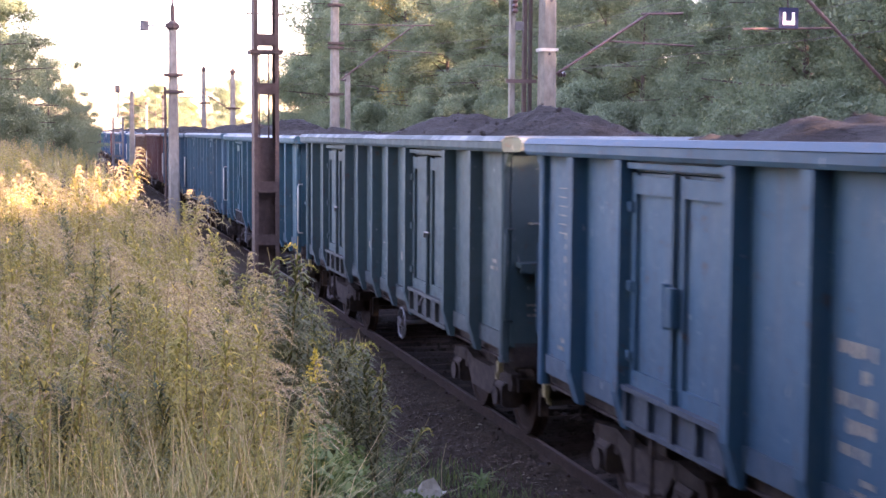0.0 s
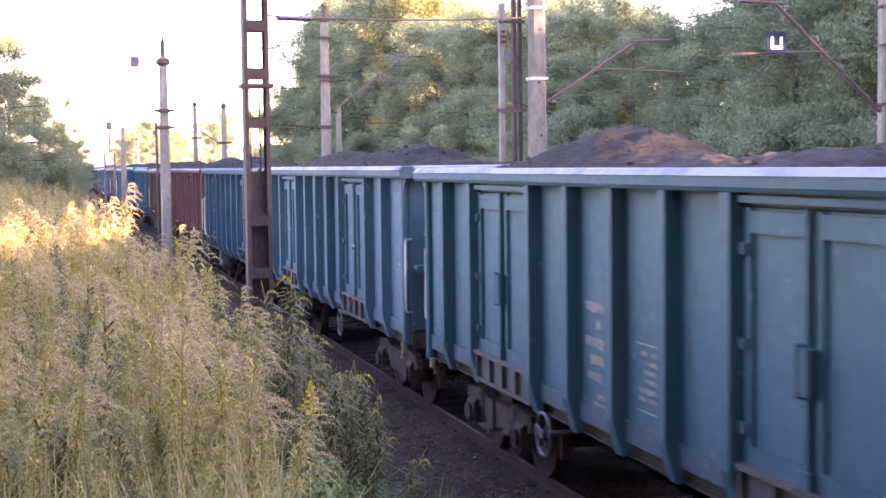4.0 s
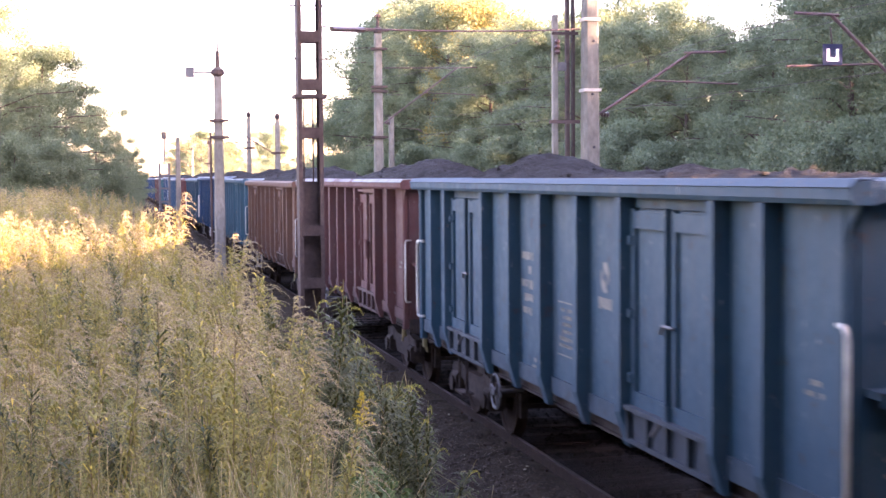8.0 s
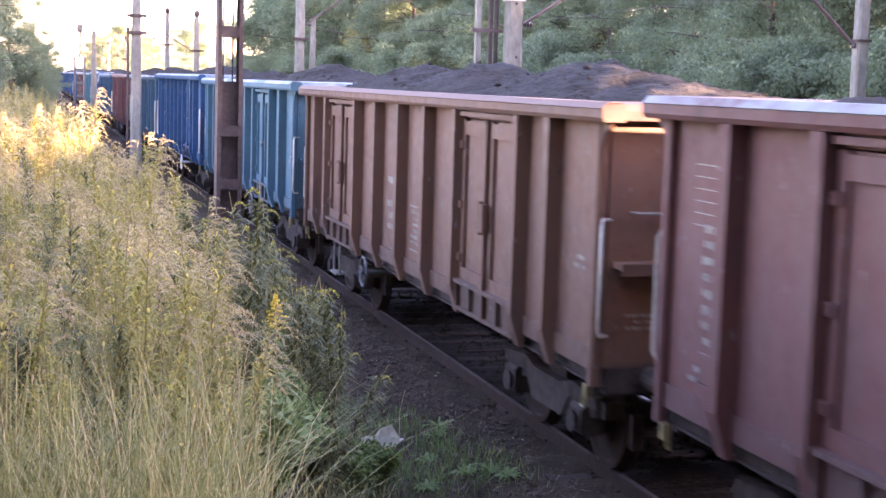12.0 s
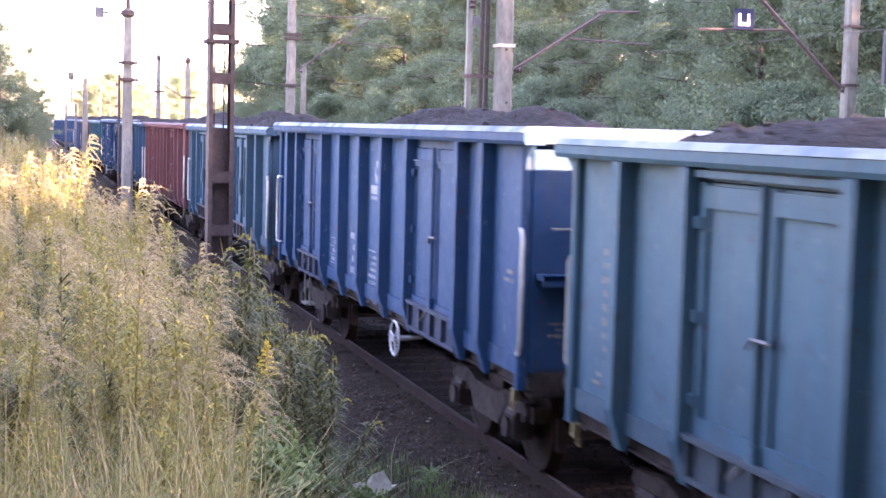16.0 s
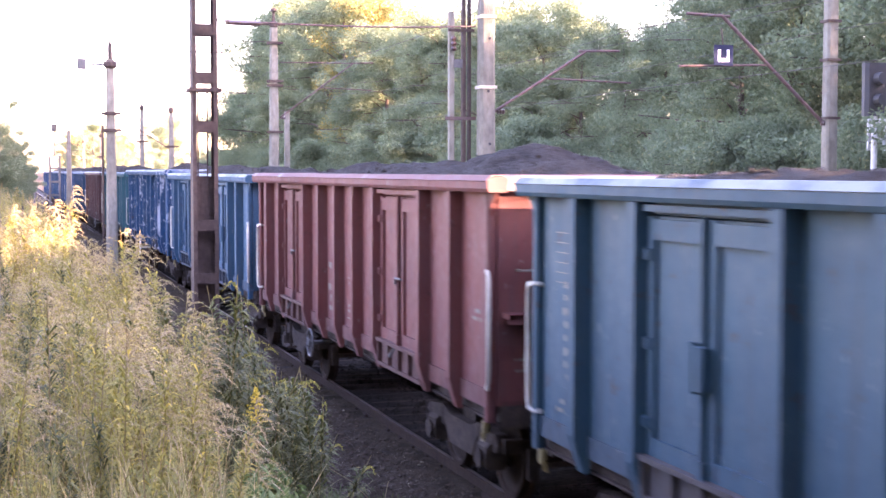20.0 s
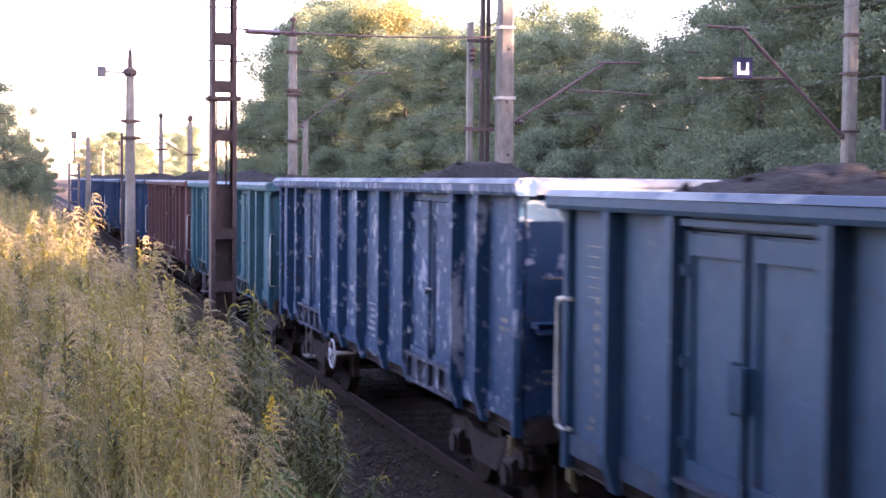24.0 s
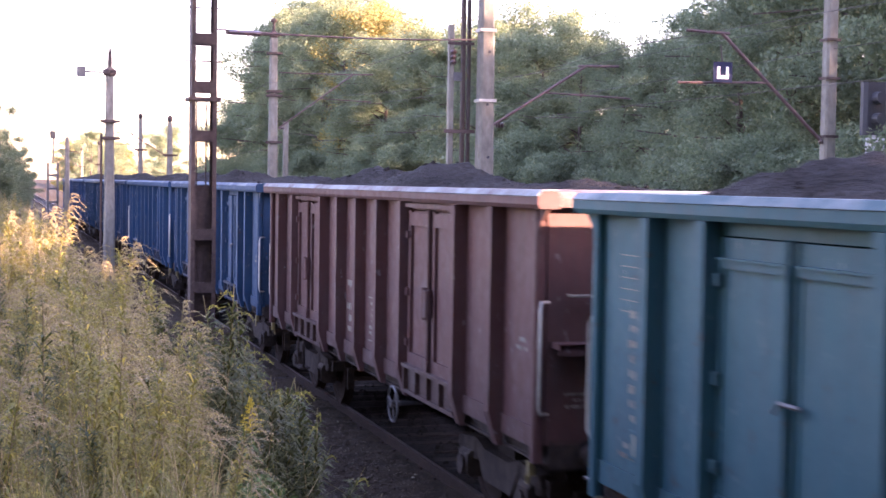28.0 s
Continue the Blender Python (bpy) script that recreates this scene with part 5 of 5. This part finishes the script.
def bank_edge(y):
    """How far the tall weeds reach towards the track."""
    return 0.90 + 0.045 * (y - 6) - 0.0006 * (y - 6) ** 2 + 0.12 * math.sin(y * 1.7)


def plant_herb(ms, x, y, size, label, group="goldenrod on the bank", name="goldenrod_plant", tilt=0.12):
    at = Matrix.Translation((x, y, ground_z(x, y) - 0.02)) @ Euler((rng.uniform(-tilt, tilt), rng.uniform(-tilt, tilt), rng.uniform(-0.8, 0.8))).to_matrix().to_4x4() @ Matrix.Diagonal((size, size, size, 1))
    t = thing(name, label, "weed", at, group)
    for q, me in zip(("stem", "leaves", "plume"), ms):
        o = part(q, me, t)
        if q != "stem":
            o["kind"] = "stuff"
    return t


spots = []
while len(spots) < 262:
    y = 5.0 + 8.5 * rng.random() ** 1.3
    x = rng.uniform(-0.035 * y - 0.75, min(bank_edge(y), 0.15 * y))
    spots.append((x, y))
for x, y in spots:
    tall = 0.66 + 0.14 * rng.random() + 0.12 * noise.noise((x * 1.6, y * 0.9, 4)) + 0.06 * smooth(6.8, 8.6, y) * (1 - smooth(0.5, 1.0, x)) - 0.03 * smooth(10, 12, y)
    plant_herb(HERBS[rng.randrange(9)], x, y, tall, "faded goldenrod with a grey seed plume and yellowing leaves")

for _ in range(28):
    y = rng.uniform(13.2, 17.5)
    plant_herb(HERBS[rng.randrange(9)], rng.uniform(-0.6, 1.15), y, rng.uniform(0.86, 1.02), "tall faded goldenrod catching the low sun")


def herb_stuff(name, label, places, picks):
    """Many weeds joined in one sheet, for the far bank."""
    soups = [[], [], []]
    for ms in picks:
        for q in range(3):
            me = ms[q]
            co = np.empty(len(me.vertices) * 3)
            me.vertices.foreach_get("co", co)
            soups[q].append((co.reshape(-1, 3), [tuple(p.vertices) for p in me.polygons]))
    top = None
    for q, pname in enumerate(("stems", "leaves", "plumes")):
        vs, fs, n = [], [], 0
        for i, (x, y, s, turn) in enumerate(places):
            co, pol = soups[q][i % len(picks)]
            c, d = math.cos(turn) * s, math.sin(turn) * s
            w = np.stack([co[:, 0] * c - co[:, 1] * d + x, co[:, 0] * d + co[:, 1] * c + y, co[:, 2] * s + ground_z(x, y) - 0.02], 1)
            vs.append(w)
            fs += [tuple(a + n for a in p) for p in pol]
            n += len(w)
        me = bpy.data.meshes.new(pname)
        me.from_pydata(np.concatenate(vs).tolist(), [], fs)
        me.materials.append((STALK, HERB, PLUME)[q])
        me.update()
        if top is None:
            top = thing(name, label, "weeds", me=me, kind="stuff")
        else:
            part(pname, me, top)
    return top


SPARSE = [herb_meshes(60 + i, 1.15 + 0.1 * i, leafy=0.6, fluffy=0.3) for i in range(3)]
far = []
for _ in range(950):
    y = 13 + 50 * rng.random() ** 1.6
    x = rng.uniform(-0.06 * y - 1.2, 1.0 + 0.012 * y)
    far.append((x, y, rng.uniform(0.62, 0.85) + 0.3 * smooth(0.2, -2.5, x - 0.01 * y), rng.uniform(0, 6.28)))
herb_stuff("weed_field", "dense faded goldenrod covering the bank down the line", far, SPARSE)
SHOOTS = [herb_meshes(80 + i, 1.1 + 0.1 * i, leafy=0.9, fluffy=0.08) for i in range(3)]
low = []
for _ in range(420):
    y = 4.6 + 9 * rng.random()
    low.append((rng.uniform(-0.04 * y - 0.7, min(bank_edge(y) + 0.06, 0.155 * y)), y, rng.uniform(0.5, 0.75), rng.uniform(0, 6.28)))
herb_stuff("weed_undergrowth", "short goldenrod shoots among the tall weeds", low, SHOOTS)


def grass_stuff(name, label, count, region, hgt, width, material, droop=0.5):
    """Long blades, each bent over by its own weight."""
    r = np.random.default_rng(77)
    v, f = [], []
    for _ in range(count):
        x, y = region(r)
        h = hgt * (0.55 + 0.6 * r.random())
        a = r.random() * 6.28
        out = np.array([math.cos(a), math.sin(a), 0.0])
        side = np.array([-math.sin(a), math.cos(a), 0.0])
        b = np.array([x, y, (bed_z(x, y) if x > 3.0 else ground_z(x, y)) - 0.02])
        k = droop * (0.2 + r.random())
        pts = [b + out * h * k * q * q * 0.9 + np.array([0, 0, h * (q - 0.35 * k * q * q * q)]) for q in (0, 0.35, 0.7, 1.0)]
        ribbon(v, f, pts, [width, width * 0.9, width * 0.6, 0.0006], side)
    me = bpy.data.meshes.new(name)
    me.from_pydata([tuple(q) for q in v], [], f)
    me.materials.append(material)
    me.update()
    return thing(name, label, "grass", me=me, kind="stuff")


grass_stuff("tall_grass", "tall half-dry grass at the foot of the weeds", 4200, lambda r: (lambda y: (r.uniform(-0.04 * y - 0.6, min(0.8, 0.16 * y) + 0.05 * r.normal()), y))(3.9 + 2.7 * r.random() ** 1.6), 0.8, 0.0021, GRASS, 0.7)
grass_stuff("dry_stems", "bleached upright grass stems among the weeds", 230, lambda r: (lambda y: (r.uniform(-0.04 * y - 0.6, min(0.9, 0.15 * y)), y))(4.2 + 3.2 * r.random()), 1.0, 0.0026, STALK, 0.2)
grass_stuff("bank_grass", "thin grass on the slope of the bank", 3500, lambda r: (r.uniform(0.6, 3.0), 6.5 + 14 * r.random()), 0.35, 0.0035, GRASS, 0.7)


grass_stuff("slope_foot_grass", "thin dark green grass at the slope's foot", 5200, lambda r: (r.uniform(2.1, 3.1) + 0.35 * r.random() ** 2, 8.5 + 11 * r.random()), 0.22, 0.003, WEED, 0.9)
grass_stuff("ground_grass", "short green grass in patches on the soil", 4200, lambda r: (lambda c: (c[0] + 0.22 * r.normal(), c[1] + 0.35 * r.normal()))(((3.2, 13.0), (3.6, 12.5), (3.1, 14.6), (3.75, 14.6), (4.1, 12.6), (2.9, 16.2), (2.9, 13.8), (3.4, 15.6), (3.0, 18.0), (3.9, 13.6))[r.integers(10)]), 0.16, 0.0035, WEED, 0.8)


# ---- shrubs and small growth on the slope ----
def shrub_meshes(seed, h, w, leaves, material, size=0.022):
    r = np.random.default_rng(seed)
    s = Soup()
    ends = []
    for i in range(26):
        a, k = i * 2.4, 0.25 + 0.75 * r.random()
        tip = np.array([math.cos(a) * w * k, math.sin(a) * w * k, h * (1.05 - 0.4 * k * k) * (0.75 + 0.35 * r.random())])
        mid = tip * np.array([0.5, 0.5, 0.62])
        s.tube([(0, 0, -0.05), mid, tip], 0.006, 4, 0.002)
        for q in np.linspace(0.3, 1.0, 9):
            ends.append(mid + (tip - mid) * (q * 2 - 1) if q > 0.5 else mid * q * 2)
    v, f = leaf_cloud(r, ends, leaves, 0.085, size, 1.0)
    return s.mesh("branching", BARK), np_mesh("foliage", v, f, material)


SHRUBS = [shrub_meshes(1, 1.25, 0.55, 44, SHRUB, 0.017), shrub_meshes(2, 1.0, 0.5, 44, SHRUB, 0.017), shrub_meshes(3, 0.7, 0.42, 16, WEED, 0.035), shrub_meshes(4, 1.35, 0.5, 40, SHRUB, 0.016)]


def plant_shrub(i, x, y, size, label, name="shrub"):
    t = thing(name, label, "shrub", Matrix.Translation((x, y, ground_z(x, y) - 0.03)) @ Matrix.Rotation(rng.uniform(0, 6.28), 4, "Z") @ Matrix.Diagonal((size, size, size, 1)), "shrubs on the slope")
    part("branching", SHRUBS[i][0], t)
    part("foliage", SHRUBS[i][1], t)


for i, x, y, s in ((0, 1.72, 10.2, 0.85), (3, 1.85, 10.7, 0.8), (0, 1.66, 9.5, 0.8), (1, 1.5, 9.0, 0.8), (1, 1.85, 10.9, 0.7), (1, 1.38, 8.5, 0.65), (1, 2.05, 11.6, 0.65), (1, 2.0, 13.5, 0.6), (1, 2.3, 16.5, 0.6)):
    plant_shrub(i, x, y, s, "dark green shrub with yellowing tips on the slope" if i != 1 else "low dark green shrub on the slope")
for x, y, s in ((1.28, 7.7, 0.75), (1.68, 8.9, 0.75), (1.36, 8.0, 0.7), (2.95, 12.2, 0.7), (1.05, 6.5, 0.7), (2.75, 12.6, 0.5), (1.9, 9.9, 0.6), (2.5, 11.2, 0.6), (2.2, 10.4, 0.55), (2.85, 13.4, 0.45)):
    plant_shrub(2, x, y, s, "bright green leafy weed at the slope's foot", "leafy_weed")
for _ in range(95):
    y = 8.2 + 3.3 * rng.random()
    x = 1.32 + 0.17 * (y - 8.3) + rng.uniform(-0.2, 0.42)
    plant_herb(GREENS[rng.randrange(3)], x, y, rng.uniform(0.9, 1.35), "green goldenrod with yellowing tips on the slope", "green goldenrod on the slope", "green_goldenrod", tilt=0.25)
plant_herb(YELLOW, 1.15, 6.85, 0.93, "goldenrod still in yellow bloom", name="blooming_goldenrod", tilt=0.0)
plant_herb(LOWHERB, 1.18, 6.95, 1.0, "low goldenrod with a pale seed head", tilt=0.0)


# ---- litter by the track ----
def rosette(seed, n, ln, w, material):
    r = np.random.default_rng(seed)
    v, f = [], []
    for i in range(n):
        a = i * 2.4
        out, side = np.array([math.cos(a), math.sin(a), 0]), np.array([-math.sin(a), math.cos(a), 0])
        k = ln * (0.6 + 0.5 * r.random())
        up = 0.2 + 0.9 * r.random()
        pts = [out * k * q + np.array([0, 0, k * (up * q - 0.7 * q * q)]) for q in (0, 0.3, 0.65, 1.0)]
        ribbon(v, f, pts, [w * 0.3, w, w * 0.8, 0.001], side)
    me = bpy.data.meshes.new("rosette")
    me.from_pydata([tuple(q) for q in v], [], f)
    knit = bmesh.new()
    knit.from_mesh(me)
    bmesh.ops.remove_doubles(knit, verts=[q for q in knit.verts if q.co.length < 0.02], dist=0.012)
    knit.to_mesh(me)
    knit.free()
    me.materials.append(material)
    me.update()
    return me


ROS = [rosette(1, 30, 0.28, 0.012, WEED), rosette(2, 24, 0.2, 0.02, WEED)]
for x, y, i in ((4.14, 14.25, 0), (4.05, 14.05, 1), (4.15, 12.5, 0), (4.25, 12.3, 1), (3.95, 12.7, 1), (3.15, 14.6, 1), (3.75, 13.3, 1), (3.5, 12.4, 1), (3.3, 15.6, 0)):
    thing("ground_weed", "low green rosette weed on bare soil", "weed", (x, y, bed_z(x, y) - 0.01), "weeds by the track", me=ROS[i])
sheet = Soup()
for j in range(5):
    for i in range(5):
        sheet.v.append((i * 0.09 - 0.18, j * 0.07 - 0.14, 0.03 + 0.05 * math.sin(i * 2.3 + j * 1.7) + 0.04 * (i == 4) - 0.03 * (j == 0)))
sheet.f = [(j * 5 + i, j * 5 + i + 1, j * 5 + i + 6, j * 5 + i + 5) for j in range(4) for i in range(4)]
pm = sheet.mesh("paper", PAPER)
thing("crumpled_paper", "crumpled white paper lying on the soil", "litter", pose(3.47, 13.98, -0.26, 12, -8, 30), me=pm)
stick = Soup().tube([(0, 0, 0), (0.12, 0.2, 0.25), (0.3, 0.4, 0.42)], 0.006, 5, 0.003).mesh("stick", STALK)
for x, y, a in ((3.7, 14.2, 0.3), (3.3, 13.4, 1.5), (3.9, 15.5, 2.2), (3.0, 15.0, 4.0)):
    thing("dry_twig", "thin dry twig on the soil", "twig", pose(x, y, ground_z(x, y), 0, 0, math.degrees(a)), "dry twigs", me=stick)
thing("dry_stalk", "tall leaning dead stalk beside the track", "stalk", (2.55, 13.6, ground_z(2.55, 13.6) - 0.05), me=Soup().tube([(0, 0, 0), (-0.05, 0.05, 0.6), (-0.16, 0.1, 1.4), (-0.3, 0.1, 2.0)], 0.012, 5, 0.004).mesh("dry_stalk", STALK))


def stones(name, label, count, region, size, material):
    r = np.random.default_rng(3)
    base = np.array([(1, 0, 0), (-1, 0, 0), (0, 1, 0), (0, -1, 0), (0, 0, 1), (0, 0, -1)], float)
    tri = [(0, 2, 4), (2, 1, 4), (1, 3, 4), (3, 0, 4), (2, 0, 5), (1, 2, 5), (3, 1, 5), (0, 3, 5)]
    v, f = [], []
    for _ in range(count):
        x, y, z = region(r)
        s = size * (0.4 + r.random())
        q = base * (0.6 + 0.7 * r.random((6, 1))) * s * np.array([1, 1, 0.7])
        a = r.random() * 6.28
        n = len(v)
        v += [(x + p[0] * math.cos(a) - p[1] * math.sin(a), y + p[0] * math.sin(a) + p[1] * math.cos(a), z + p[2]) for p in q]
        f += [tuple(n + i for i in t) for t in tri]
    me = bpy.data.meshes.new(name)
    me.from_pydata(v, [], f)
    me.materials.append(material)
    me.update()
    return thing(name, label, "stones", me=me, kind="stuff")


def straw(count):
    """Dry straw and broken stalks lying flat on the soil."""
    r = np.random.default_rng(31)
    v, f = [], []
    for _ in range(count):
        x, y = r.uniform(2.5, 4.75), 8 + 20 * r.random() ** 1.5
        a, ln = r.random() * 6.28, 0.03 + 0.16 * r.random() ** 2
        out, side = np.array([math.cos(a), math.sin(a), 0]), np.array([-math.sin(a), math.cos(a), 0.0])
        b = np.array([x, y, bed_z(x, y) + 0.004])
        ribbon(v, f, [b + out * ln * (q - 0.5) + np.array([0, 0, 0.02 + 0.03 * q * (1 - q) + 0.01 * r.normal()]) for q in (0, 0.5, 1)], [0.001, 0.0025, 0.001], side)
    me = bpy.data.meshes.new("straw")
    me.from_pydata([tuple(q) for q in v], [], f)
    me.materials.append(STRAW)
    me.update()
    thing("straw", "dry straw and broken stalks strewn over the soil", "straw", me=me, kind="stuff")


STRAW = mat("straw", leaf_build((0.10, 0.075, 0.05), (0.20, 0.155, 0.10), (0.32, 0.27, 0.19), 0.1, 0.9))
straw(2600)


def beside(r):
    x, y = r.uniform(2.4, 4.9), 7 + 26 * r.random() ** 1.5
    return x, y, max(ground_z(x, y), -0.31 + 0.19 * smooth(3.3, 4.7, x))


stones("loose_stones", "loose stones and crumbs on the soil", 8000, beside, 0.022, BALLAST)
# these stones are coloured as dark, to deepen the shade beneath the wagons
stones("track_ballast_stones", "coarse ballast stones round the sleepers, darkened for the train's shade", 9000, lambda r: (r.uniform(5.12, 7.3), 6 + 34 * r.random() ** 1.4, -0.165), 0.045, SHADEBALLAST)
stones("pale_crumbs", "few pale stones on the soil", 90, beside, 0.022, PAPER)


# ---- the train runs ----
def motions():
    """The train rolls past, gathering speed; its wheels turn as it goes."""
    seconds = [float(i) for i in range(29)]
    for k in range(N_WAGONS):
        rows = [(t, pose(TRACK, train_y(t) + k * PITCH, 0)) for t in seconds]
        walk(wagons[k], rows)
        walk(loads[k], rows)
    ticks = [i / 15 for i in range(421)]
    turn = [math.degrees((train_y(t) - train_y(0)) / 0.46) for t in ticks]
    for a in axles:
        at = a.matrix_basis.translation.copy()
        walk(a, [(t, pose(at.x, at.y, at.z, q)) for t, q in zip(ticks, turn)])


motions()
